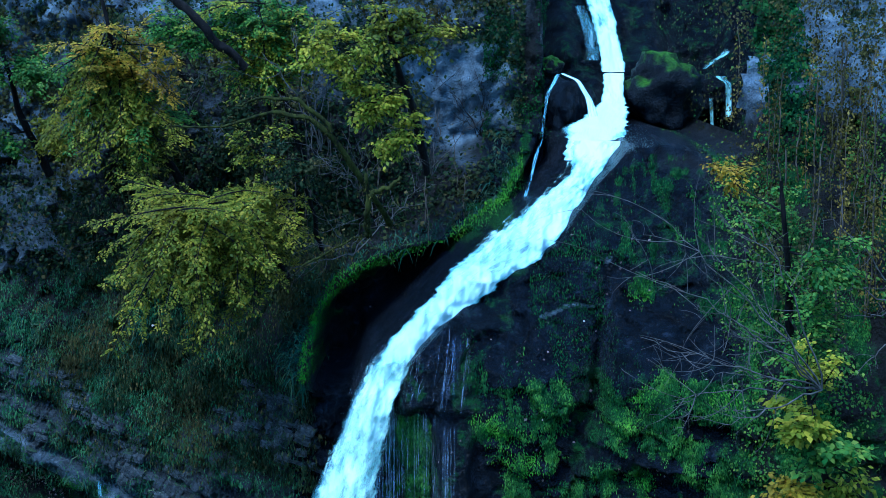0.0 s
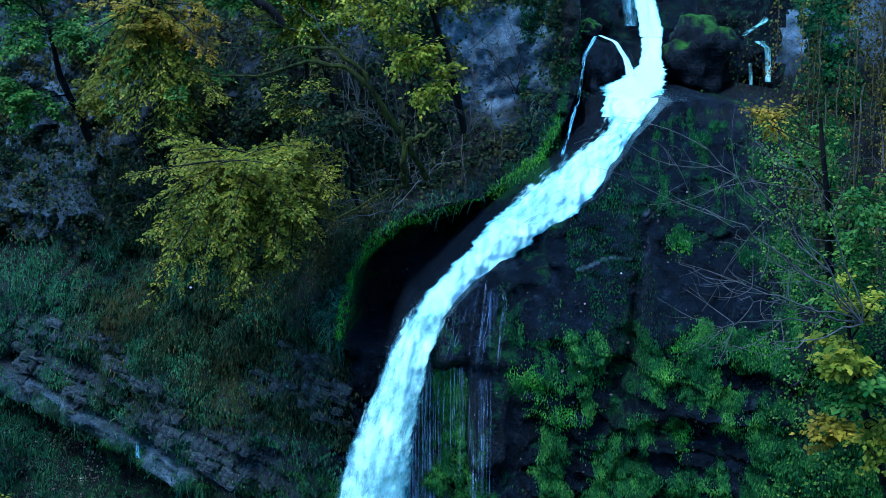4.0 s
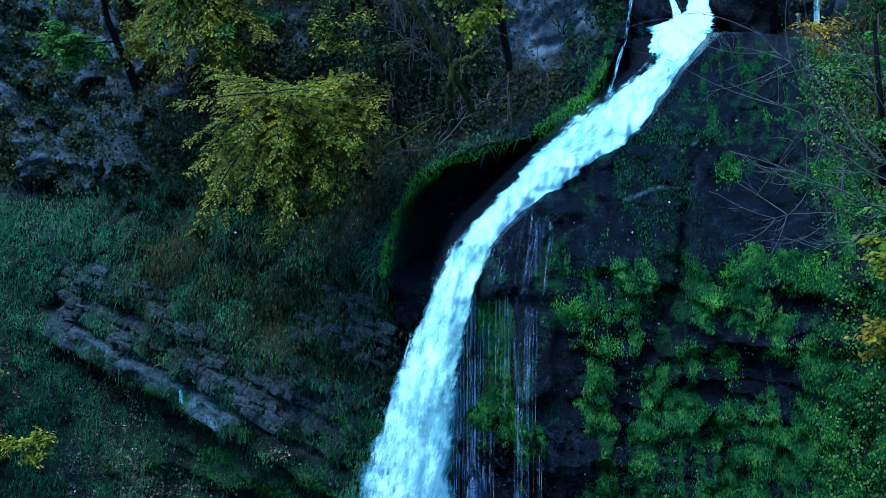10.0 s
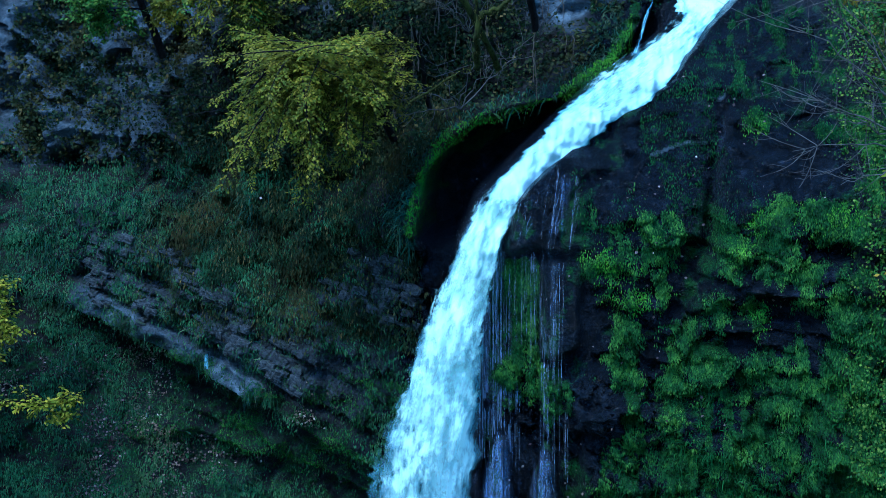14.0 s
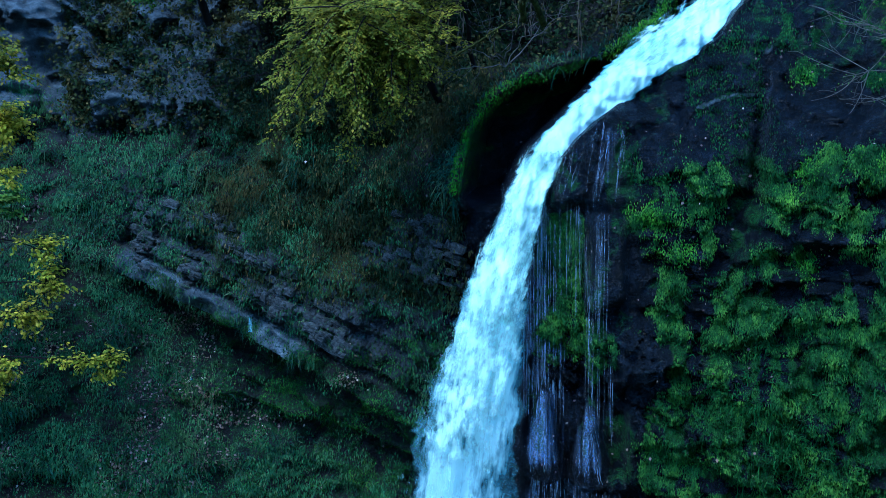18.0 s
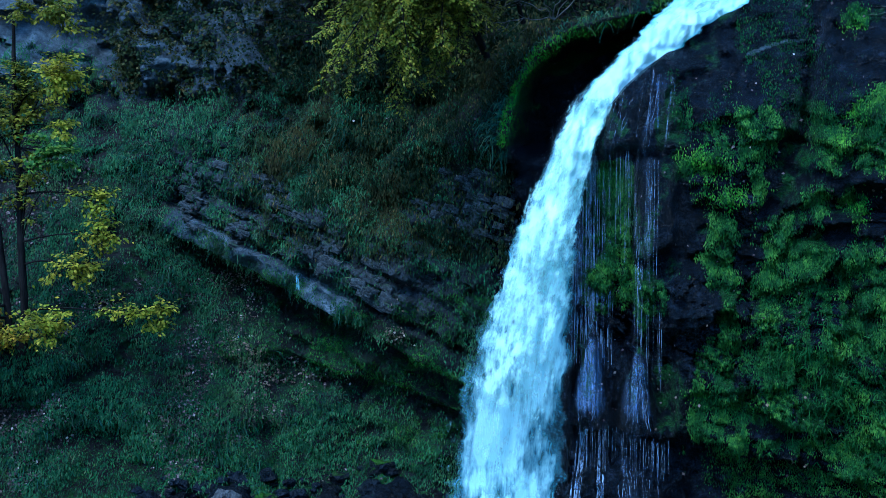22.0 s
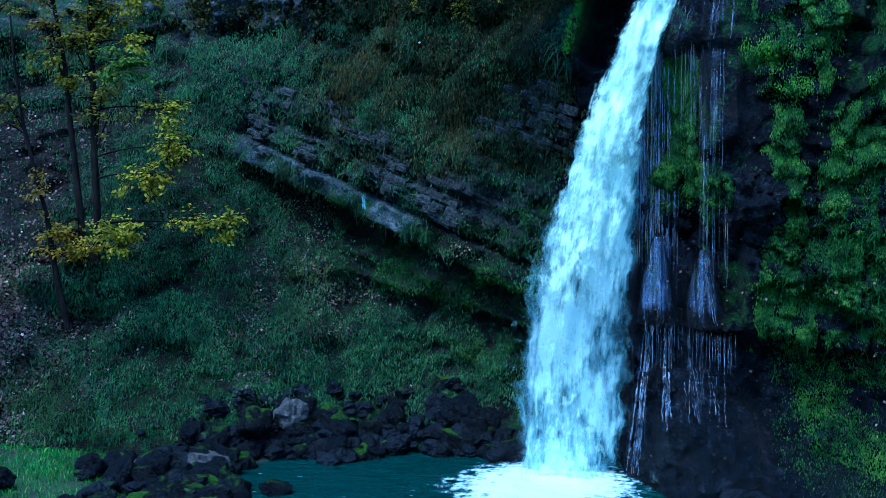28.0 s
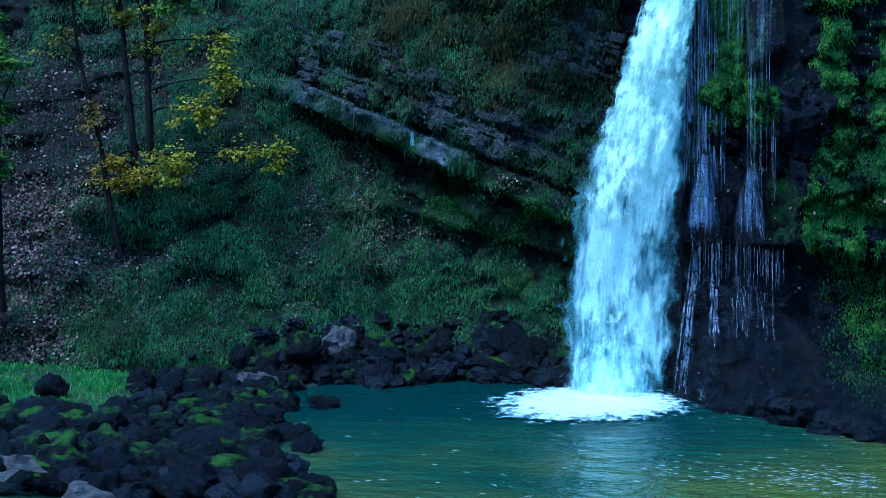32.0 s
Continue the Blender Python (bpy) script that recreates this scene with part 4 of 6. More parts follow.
def litter_free(x, z):
    shore = smooth(0.35, 0.9, z + 0.5 * fbm(x * 1.3, 6, z, 3, 73)) + smooth(-9.0, -10.0, x)
    return np.minimum(shore, 1) * (1 - 0.9 * smooth(-12.0, -13.2, x + 1.0 * fbm(x, 2, z, 3, 71)) * smooth(7.2, 5.6, z))


def ivy_top(x):
    return np.interp(x, (-16, -12.6, -11.4, -8.6, -7.6, -3), (9.9, 9.6, 8.6, 8.3, 9.0, 9.0)) + 0.7 * fbm(x * 1.1, 2, 0 * x, 3, 102)


dress("ivy", "dark green ivy hanging over the lower cliff", 430000, (-16, -2.2, 0.4, 10.2), lambda x, z: np.where(z < 8, keep_pale(x, z), 1) * smooth(0.25, -0.25, z - ivy_top(x)) * smooth(-2.2, -3.0, x) * beds_free(x, z) * (0.35 + 0.65 * smooth(-3.2, -6.5, x - 0.5 * (8 - z))) * litter_free(x, z) * (0.12 + 0.88 * proud(x, z, 0.16, 0.0)) * (1 - 0.85 * recess(x, z)), M_IVY, (0.035, 0.095), 0.16, 0.7, "fibre", seed=1)
dress("shade_ivy", "brown-green creepers, the shade of the tree darkened into their colour", 110000, (-9, -1.6, 5.2, 10), lambda x, z: keep_pale(x, z) * (x < rim_x(z) - 0.3) * beds_free(x, z) * smooth(-9, -6, x), M_SHADE, (0.04, 0.12), 0.26, 0.9, "fibre", seed=11)
dress("bank_moss", "yellow-green moss on the wet bank beside the pool", 250000, (-9.5, -2.4, 0.5, 4.6), lambda x, z: (0.6 * smooth(-9.5, -7.5, x) + 0.4 * smooth(-6.2, -4.6, x)) * proud(x, z, 0.16, -0.02) * patch(x, z, 1.3, -0.2, 0.1, 23) * (1 - 0.75 * recess(x, z)) * smooth(0.4, 0.8, z) * beds_free(x, z), M_DRIP, (0.02, 0.05), 0.06, 0.8, "fibre", clump=0.3, seed=23)
dress("hanging_grass", "blue-green grass trailing down the slope", 70000, (-16, -3.5, 0.3, 8.0), lambda x, z: keep_pale(x, z) * beds_free(x, z) * smooth(-3.8, -6.5, x) * litter_free(x, z) * proud(x, z) * (1 - recess(x, z)), M_GRASS, (0.08, 0.24), 0.04, 0.9, "blade", seed=2)
dress("undergrowth", "undergrowth of ivy and brambles, coloured dark for the shade under the trees", 120000, (-12, 1.6, 8.4, 16), lambda x, z: (1 - 0.8 * grid_at(PALE, x, z) * patch(x, z, 1.3, -0.25, 0.0, 5)) * (1 - 0.95 * box_mask(x, z, -0.5, 1.25, 11.1, 13.2, 0.2)) * (x < rim_x(z) - 0.3), M_SHADE, (0.04, 0.11), 0.4, 0.6, seed=3)
moss_at = lambda x, z: grid_at(TM, x, z)
dress("moss_cushions", "green moss hanging in long drips from the wet rock", 400000, (0.5, 5.8, 1.2, 8.6), moss_at, M_DRIP, (0.02, 0.07), 0.035, 1.1, "fibre", clump=0.1, seed=4)
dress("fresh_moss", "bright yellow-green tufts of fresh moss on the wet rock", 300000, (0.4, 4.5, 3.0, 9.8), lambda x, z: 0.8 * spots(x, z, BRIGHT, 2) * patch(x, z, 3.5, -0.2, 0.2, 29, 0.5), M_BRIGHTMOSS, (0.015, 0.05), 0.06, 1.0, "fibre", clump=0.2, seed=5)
dress("niche_moss", "yellow-green moss in the niche behind the water threads", 80000, (-1.1, 0.5, 3.8, 7.4), lambda x, z: grid_at(TM, x, z), M_DRIP, (0.02, 0.06), 0.02, 1.2, "fibre", clump=0.1, seed=17)
dress("tower_moss", "thin dark moss on the wet top of the tower", 110000, (0.3, 4.4, 7.6, 11.7), lambda x, z: smooth(0.0, 0.25, x - water_right(z)) * np.maximum(0.9 * grid_at(TM, x, z), 0.3 * patch(x, z, 2.4, -0.06, 0.12, 15, 0.4) * smooth(3.4, 2.6, x)), M_DARKMOSS, (0.025, 0.07), 0.04, 1.2, "fibre", clump=0.2, seed=18)
dress("cliff_moss", "green moss hanging in drips from the cliff beside the shrubs", 90000, (3.8, 6.2, 8.2, 11.6), lambda x, z: grid_at(TM, x, z), M_DRIP, (0.02, 0.06), 0.03, 1.2, "fibre", clump=0.2, seed=27)
dress("rim_moss", "thick moss on the rim of the dark hollow", 110000, (-2.6, 1.5, 7.4, 11.3), lambda x, z: smooth(0.2, 0.06, np.abs(x - rim_x(z) + 0.1)), M_BRIGHTMOSS, (0.02, 0.05), 0.1, 0.7, "fibre", clump=0.1, seed=6)
dress("bank_grass", "grass tufts on the bank beside the chute", 22000, (-2.9, 1.4, 7.2, 11.6), lambda x, z: smooth(-1.0, -0.2, x - rim_x(z)) * (x < rim_x(z) - 0.15), M_GRASS, (0.12, 0.34), 0.03, 0.8, "blade", clump=0.4, seed=7)
dress("wall_creepers", "green creepers covering the eastern cliff", 130000, (3.4, 13, 3.0, 14), lambda x, z: smooth(4.15, 4.7, x) * (1 - 0.9 * grid_at(PALE, x, z)) * patch(x, z, 1.0, -0.25, 0.05, 17), M_GREEN, (0.025, 0.065), 0.22, 0.8, clump=0.5, seed=8)
curtain = lambda x, z: smooth(4.7, 5.1, x) * smooth(8.5, 9.5, z) * smooth(0.02, 0.18, fbm(x * 2.2, 21, z * 0.45, 3, 421))
dress("moss_curtains", "brown and ochre moss hanging in curtains down the pale cliff", 40000, (4.7, 10, 8.5, 14.5), curtain, M_BROWN, (0.02, 0.07), 0.25, 1.4, clump=0.3, seed=21)
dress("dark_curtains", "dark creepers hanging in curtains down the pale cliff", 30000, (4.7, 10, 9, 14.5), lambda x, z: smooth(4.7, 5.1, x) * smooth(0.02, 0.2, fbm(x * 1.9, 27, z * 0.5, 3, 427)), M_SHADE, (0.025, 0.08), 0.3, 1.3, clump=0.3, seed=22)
dress("edge_moss", "dark moss and creepers over the edge of the pale cliff", 9000, (5.3, 6.2, 11.5, 14.6), lambda x, z: smooth(5.3, 5.6, x) * smooth(6.2, 5.9, x), M_DARKMOSS, (0.03, 0.1), 0.3, 1.2, clump=0.2, seed=53)
dress("top_moss", "moss and plants on the bank above the pale rock", 16000, (0.8, 2.4, 11.4, 14.5), lambda x, z: smooth(2.3, 1.9, x) * patch(x, z, 1.2, -0.2, 0.1, 19), M_DARKMOSS, (0.025, 0.06), 0.1, 0.9, seed=19)

dress("slope_turf", "short green turf at the foot of the slope", 85000, (-17, -5.0, 0.1, 3.0), lambda x, z: smooth(-5.0, -8.0, x) * smooth(2.9, 1.0, z + 0.5 * vnoise(x, 0, z, 9)), M_TURF, (0.03, 0.1), 0.03, 0.4, "blade", clump=0.2, seed=25)
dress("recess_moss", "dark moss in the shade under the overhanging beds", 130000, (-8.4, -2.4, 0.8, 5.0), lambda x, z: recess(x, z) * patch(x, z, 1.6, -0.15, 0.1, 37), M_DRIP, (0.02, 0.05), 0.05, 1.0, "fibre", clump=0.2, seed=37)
dress("foot_moss", "dim moss on the shady foot of the tower", 90000, (0.5, 6, 0.35, 3.0), lambda x, z: smooth(0.3, 1.2, z - knob_top(x) + 0.9) * smooth(0.9, 1.6, x) * smooth(3.0, 2.2, z) * patch(x, z, 1.5, -0.15, 0.12, 51, 1.3), M_DRIP, (0.02, 0.055), 0.05, 1.0, "fibre", clump=0.3, seed=51)


# ---- water threads beside the fall ----
def thread_material(name, low, high, thin, thick):
    m, nt, b = mat(name)
    n = noise_node(nt, coords(nt, (6, 6, 1.4)), 2.0, 3)
    nt.links.new(ramp(nt, n, [(0.35, low), (0.6, high)]).outputs[0], b.inputs["Base Color"])
    nt.links.new(ramp(nt, n, [(0.3, (thin, thin, thin)), (0.7, (thick, thick, thick))]).outputs[0], b.inputs["Alpha"])
    b.inputs["Roughness"].default_value = 0.3
    return m


M_STRAND = thread_material("thin_blue_threads", (0.16, 0.20, 0.30), (0.48, 0.57, 0.70), 0.12, 0.5)
M_SPRAY = thread_material("white_drops", (0.4, 0.5, 0.6), (0.8, 0.9, 0.95), 0.2, 0.5)


def threads(n, x0, x1, z_top, z_low, y_of, thick, spread_z=0.25):
    for k in range(n):
        x = RNG.uniform(x0, x1)
        top = z_top(x) + RNG.uniform(-0.05, 0.05)
        low = z_low + RNG.uniform(-spread_z, spread_z)
        z = np.linspace(top, low, 14)
        p = np.stack([x + 0.0035 * np.cumsum(RNG.normal(size=14)), np.full(14, y_of(x)) - 0.05 * (1 - (z - low) / (top - low)), z], -1)
        r = RNG.uniform(*thick) * (0.6 + 0.6 * RNG.random(14))
        v, f = tube(p, r, 5)
        part("water_thread", make_mesh("water_thread", v, f, (M_STRAND,)), waterfall)


threads(84, -1.2, -0.5, lambda x: 7.3 - 0.3 * (x + 0.9), 4.0, lambda x: float(surf(-0.8, 7.2)) - 0.1 - 0.2 * RNG.random(), (0.0018, 0.0055), 0.6)
threads(20, -0.6, -0.12, lambda x: 7.3, 6.2, lambda x: float(surf(-0.2, 7.1)) - 0.1, (0.001, 0.0025), 0.7)
threads(16, -0.02, 0.2, lambda x: 7.2, 5.6, lambda x: float(surf(0.1, 6.2)) - 0.06, (0.001, 0.003), 0.6)
threads(14, -0.14, 0.3, lambda x: 5.5, 3.4, lambda x: float(surf(0.1, 4.6)) - 0.15, (0.001, 0.003), 0.6)
threads(60, -1.05, 0.42, lambda x: 2.74 - 0.1 * (x + 1), 2.1, lambda x: float(surf(x, 2.75)) - 0.07, (0.001, 0.0032), 0.12)


def film(name, n, x0, x1, z0, z1, lean, thick):
    """Thin runnels that keep to the rock."""
    for k in range(n):
        x = RNG.uniform(x0, x1)
        a, b = z0 - 0.3 * RNG.random(), z1 + 0.3 * RNG.random()
        z = np.linspace(a, b, 26)
        xs = x + lean * (a - z) + 0.02 * np.cumsum(RNG.normal(size=26)) * 0.35
        p = np.stack([xs, surf(xs, z) - 0.012, z], -1)
        part(name, make_mesh(name, *tube(p, RNG.uniform(*thick) * (0.5 + 0.8 * RNG.random(26)), 5), (M_STRAND,)), waterfall)


film("runnel", 5, -0.95, -0.75, 4.2, 2.75, 0.06, (0.002, 0.008))
film("runnel", 5, -0.93, -0.78, 4.2, 2.75, -0.12, (0.002, 0.008))
film("runnel", 4, -0.1, 0.0, 3.9, 2.75, 0.1, (0.002, 0.006))
film("runnel", 4, -0.12, 0.0, 3.9, 2.75, -0.14, (0.002, 0.006))
film("runnel", 9, 0.0, 0.45, 8.7, 7.3, -0.12, (0.0015, 0.004))
film("runnel", 7, -0.7, 0.2, 8.4, 7.4, -0.25, (0.002, 0.004))
film("runnel", 12, -1.05, -0.9, 2.75, 0.1, -0.1, (0.004, 0.012))
film("runnel", 7, -0.72, -0.62, 2.15, 1.0, 0.02, (0.004, 0.012))
film("runnel", 14, -0.4, 0.5, 2.1, 1.2, 0.05, (0.002, 0.005))
film("runnel", 5, -0.12, 0.0, 6.2, 4.0, 0.0, (0.003, 0.007))
sheet("foot_spray", [(-0.95, float(surf(-0.95, 0.3)) - 0.1, 0.5, 0.25), (-0.9, float(surf(-0.9, 0.1)) - 0.15, 0.03, 0.55)], 14, 40, M_FALL, waterfall, 0.06, 0.06, seed=311, density=0.65, fade=0.2)
sheet("left_spray", [(-2.6, 20.45, 4.6, 0.5), (-3.1, 20.5, 3.0, 0.8), (-3.35, 20.6, 1.4, 0.9), (-3.45, 20.7, 0.05, 0.9)], 24, 160, M_FALL, waterfall, 0.1, 0.2, seed=313, density=0.55, side_fade=0.7, fade=0.5)

M_VEIL = water_material("thin_water_film", -0.12, (20, 0.5), 0, 0.16, 0.42, ((0.06, 0.10, 0.24), (0.26, 0.36, 0.6)))


def rock_film(x0, x1, z0, z1, full, lean=0.0, taper=0.0):
    """A thin see-through sheet of water that keeps to the rock, fading at its edges."""
    u, w = np.meshgrid(np.linspace(0, 1, 40), np.linspace(0, 1, 60))
    z = z0 + (z1 - z0) * w
    x = (x0 + x1) / 2 + (x1 - x0) * (u - 0.5) * (1 - taper * (1 - w)) + lean * (z0 - z) + 0.05 * vnoise(z * 1.5, 3, u * 0, 17)
    y = surf(x, z) - 0.03
    edge = smooth(0, 0.3, u) * smooth(1, 0.7, u) * smooth(0, 0.25, w) * smooth(1, 0.75, w)
    me = make_mesh("water_film", np.stack([x, y, z], -1), grid_faces(60, 40), (M_VEIL,), attrs={"across": x, "along": z, "fullness": full - 0.7 * (1 - edge)})
    part("water_film", me, waterfall)


rock_film(-1.35, -0.3, 4.45, 2.7, 1.12, 0.0, 0.75)
rock_film(-1.35, 0.55, 4.6, 2.7, 0.72)
rock_film(-0.55, 0.45, 4.2, 2.7, 1.0, 0.0, 0.75)
rock_film(-1.2, 0.6, 2.1, 0.3, 0.62)
rock_film(-0.74, -0.58, 2.2, 1.1, 0.9)
rock_film(-1.2, -0.85, 3.0, 0.05, 0.85, -0.05)
rock_film(-0.02, 0.5, 8.85, 7.3, 0.85, -0.12)
rock_film(-1.2, -0.1, 7.5, 4.2, 0.62)
rock_film(-0.75, 0.1, 8.5, 7.4, 0.75, -0.2)

n = 420
fl = np.stack([RNG.normal(0.5, 0.75, n), RNG.normal(15.0, 0.4, n), np.full(n, 0.05)], -1)
fl2 = np.stack([RNG.uniform(-8, 3, 260), RNG.uniform(12, 20, 260), np.full(260, 0.05)], -1)
fl = np.concatenate([fl, fl2])
n = len(fl)
ln = RNG.uniform(0.02, 0.14, n)
v, f = leaves(fl, np.stack([np.ones(n), RNG.normal(0, 0.35, n), np.zeros(n)], -1), np.tile((0, 0, 1.0), (n, 1)), ln, ln * 0.3, 0.02)
tagged(part("drifting_foam", make_mesh("drifting_foam", v, f, (M_SPRAY,)), waterfall), kind="stuff")

# drops thrown out at the sides and at the foot
n = 5200
dz = RNG.uniform(0.0, 9.5, n) ** 1.0
side = np.where(RNG.random(n) < 0.93, -1, 1)
off = RNG.exponential(0.07, n) * (0.6 + 0.6 * (dz < 5)) - 0.06
dx = np.where(side < 0, water_left(dz) - off + 0.08, water_right(dz) + 0.4 * off - 0.05)
dp = np.stack([dx, water_y(dz) - 0.15 + RNG.normal(0, 0.15, n), dz], -1)
v, f = leaves(dp, np.array([0, 0, -1.0]) + 0.35 * rand_unit(n), rand_unit(n), RNG.uniform(0.008, 0.035, n), RNG.uniform(0.004, 0.011, n))
tagged(part("spray", make_mesh("spray", v, f, (M_SPRAY,)), waterfall), kind="stuff")
for x, z, w, h in ((-6.75, 4.62, 0.14, 0.42), (-7.98, 3.5, 0.16, 0.22)):
    sheet("ledge_trickle", [(x, float(surf(x, z)) - 0.06, z + h / 2, w * 0.5), (x, float(surf(x, z)) - 0.1, z - h / 2, w)], 6, 20, M_TRICKLE, waterfall, 0.02, 0.01, seed=95, density=0.6, fade=0.1)


# ---- stones ----
def stone_mesh(name, material, seed, square=0.5, detail=2):
    bm = bmesh.new()
    bmesh.ops.create_icosphere(bm, subdivisions=detail, radius=1)
    for vv in bm.verts:
        c = vv.co.copy()
        m = max(abs(c.x), abs(c.y), abs(c.z))
        c = c.lerp(c / m * 0.8, square)
        s = 1 + 0.4 * noise.noise(c * 1.2 + Vector((seed * 3.7, 0, 0))) + 0.32 * noise.noise(c * 2.4 + Vector((0, seed * 2.3, 0))) - 0.14 * abs(noise.noise(c * 4.5 + Vector((seed, seed, 0))))
        if detail > 3:
            s += 0.09 * noise.noise(c * 6) + 0.05 * noise.noise(c * 13)
        vv.co = c * s
    me = bpy.data.meshes.new(name)
    bm.to_mesh(me)
    bm.free()
    for p in me.polygons:
        p.use_smooth = material in (M_STONE_MOSS, M_STONE_WET, M_STONE_GREEN) and detail > 2
    me.materials.append(material)
    return me


SMALL = [stone_mesh("rubble", M_STONE_WET, 60 + i, 0.5, 2) for i in range(5)]
STONES = {k: [stone_mesh("rock", m, i + 10 * j, 0.35 + 0.06 * i, 3) for i in range(5)] for j, (k, m) in
          enumerate((("wet", M_STONE_WET), ("moss", M_STONE_MOSS), ("pale", M_STONE_PALE)))}
ROCK_LABEL = {"wet": "wet black rock on the bank of the pool", "moss": "dark rock with bright green moss on top", "pale": "pale grey limestone block beside the pool"}


RUBBLE = []


def rock(kind, x, y, z, size, flat=0.7):
    if size < (0.22 if kind == "moss" else 0.26):
        RUBBLE.append((kind, x, y, z, size))
        return None
    ob = new("rock", STONES[kind][RNG.integers(5)])
    s = size * RNG.uniform(0.8, 1.2, 3)
    ob.matrix_world = pose(x, y, z, RNG.uniform(-35, 35), RNG.uniform(-35, 35), RNG.uniform(0, 360)) @ Matrix.Diagonal((s[0], s[1], s[2] * flat, 1))
    return tagged(ob, ROCK_LABEL[kind], "rock", "rocks round the pool")


def bank_z(x, y):
    g = float(ground_z(np.array([x]), np.array([y]))[0])
    zs = np.linspace(-0.4, 2.5, 59)
    below = zs[surf(np.full(59, x), zs) <= y]
    return max(g, float(below.max()) if len(below) else -9)


rock("pale", -7.62, 21.75, 0.72, 0.36)
rock("moss", -8.15, 21.2, 0.66, 0.34, 0.9)
rock("pale", -9.2, 20.6, 0.62, 0.22)
rock("pale", -6.6, 21.95, 0.3, 0.24, 0.5)
rock("pale", -8.35, 11.7, bank_z(-8.35, 11.7) + 0.15, 0.4)
rock("pale", -7.3, 11.4, bank_z(-7.3, 11.4) + 0.12, 0.32)
rock("pale", -9.4, 18.9, bank_z(-9.4, 18.9) + 0.1, 0.3, 0.5)
rock("pale", -8.6, 19.9, bank_z(-8.6, 19.9) + 0.2, 0.34, 0.6)
for x, y, s in ((-8.0, 14.9, 0.24), (-7.4, 13.6, 0.3), (-6.5, 12.2, 0.24), (-8.6, 15.4, 0.24), (-7.0, 11.9, 0.22), (-7.15, 13.2, 0.24), (-9.3, 14.0, 0.26), (-8.3, 12.1, 0.26), (-6.3, 14.2, 0.26)):
    rock("moss", x, y, bank_z(x, y) + 0.12, s, 0.85)
for x, y, s in ((-6.75, 16.4, 0.36), (-6.2, 15.6, 0.26), (-7.7, 18.6, 0.4), (-7.0, 18.9, 0.26), (-6.0, 13.0, 0.36), (-5.7, 12.4, 0.3)):
    rock("wet", x, y, 0.04, s, 0.55)
for k in range(950):      # the heap on the west bank
    y = RNG.uniform(11.5, 20.6)
    near = y < 15.0
    x = float(shore_x(y)) + 0.4 - (RNG.uniform(0, 5.0) if near else abs(RNG.normal(0, 1.15)))
    if x < -12 or (y > 15.0 and x < -9.6 and RNG.random() < 0.75) or (y > 17.5 and x < -10.2):
        continue
    s = (0.09 + 0.29 * RNG.random() ** 2.4) * (1.0 if near else 0.8)
    rock("moss" if RNG.random() < 0.4 and s > 0.12 else "wet", x, y, max(bank_z(x, y), -0.05) + 0.3 * s + 0.16 * RNG.random(), s)
for k in range(640):      # the dark row under the slope
    x = RNG.uniform(-9.4, -3.4)
    z = abs(RNG.normal(0, 0.46)) * smooth(-3.0, -4.6, x)
    y = float(surf(x, z + 0.05)) - RNG.uniform(0.0, 0.25)
    rock("wet" if RNG.random() < 0.85 else "moss", x, y, z * 0.95 + 0.02, 0.06 + 0.24 * RNG.random() ** 2.6)
for k in range(26):       # fallen blocks at the foot of the tower
    x = RNG.uniform(0.3, 2.6)
    z = abs(RNG.normal(0, 0.15))
    rock("wet", x, float(surf(x, z + 0.05)) - 0.05, z, RNG.uniform(0.1, 0.25))

for kind_, material_, label_ in (("wet", M_STONE_WET, "small wet black stones along the water's edge"), ("moss", M_STONE_MOSS, "small mossy stones on the bank of the pool")):
    pieces = []
    for kind, x, y, z, s in RUBBLE:
        if kind != kind_:
            continue
        me = SMALL[RNG.integers(5)]
        co = np.empty(len(me.vertices) * 3, np.float32)
        me.vertices.foreach_get("co", co)
        lp = np.empty(len(me.polygons) * 3, np.int32)
        me.loops.foreach_get("vertex_index", lp)
        m = np.array(pose(0, 0, 0, RNG.uniform(0, 360), RNG.uniform(0, 360), RNG.uniform(0, 360)).to_3x3())
        pieces.append(((co.reshape(-1, 3) @ m.T) * s * np.array([1, 1, 0.7]) + np.array([x, y, z]), lp.reshape(-1, 3)))
    tagged(part("rubble", make_mesh("rubble", *join(pieces), (material_,), True)), label_, "rocks", kind="stuff")

# the great boulder and the knobs of the hanging valley
for nm, lb, mt, x, y, z, sx, sy, sz in (
        ("boulder", "large round boulder with a mossy top in the hanging valley", M_STONE_GREEN, 4.42, 26.3, 12.25, 0.72, 0.8, 0.78),
        ("boulder", "black wet rock dome between two streams", M_STONE_WET, 2.45, 25.5, 11.95, 0.42, 0.5, 0.62),
        ("boulder", "mossy green knob beside the stream", M_STONE_GREEN, 2.08, 25.6, 12.78, 0.2, 0.25, 0.2),
        ("boulder", "wet black rock parting the far side stream", M_STONE_WET, 5.55, 27.6, 12.15, 0.42, 0.5, 0.42)):
    ob = new(nm, stone_mesh("boulder", mt, int(x * 7), 0.2, 4))
    ob.matrix_world = pose(x, y, z, 0, 0, x * 50) @ Matrix.Diagonal((sx, sy, sz, 1))
    tagged(ob, lb, "boulder")


# ---- trees ----
def curve3(a, b, bend, n=9):
    t = np.linspace(0, 1, n)[:, None]
    return a * (1 - t) ** 2 + 2 * (a + b + bend) / 2 * 0 + (2 * t * (1 - t)) * ((a + b) / 2 + bend) + b * t ** 2


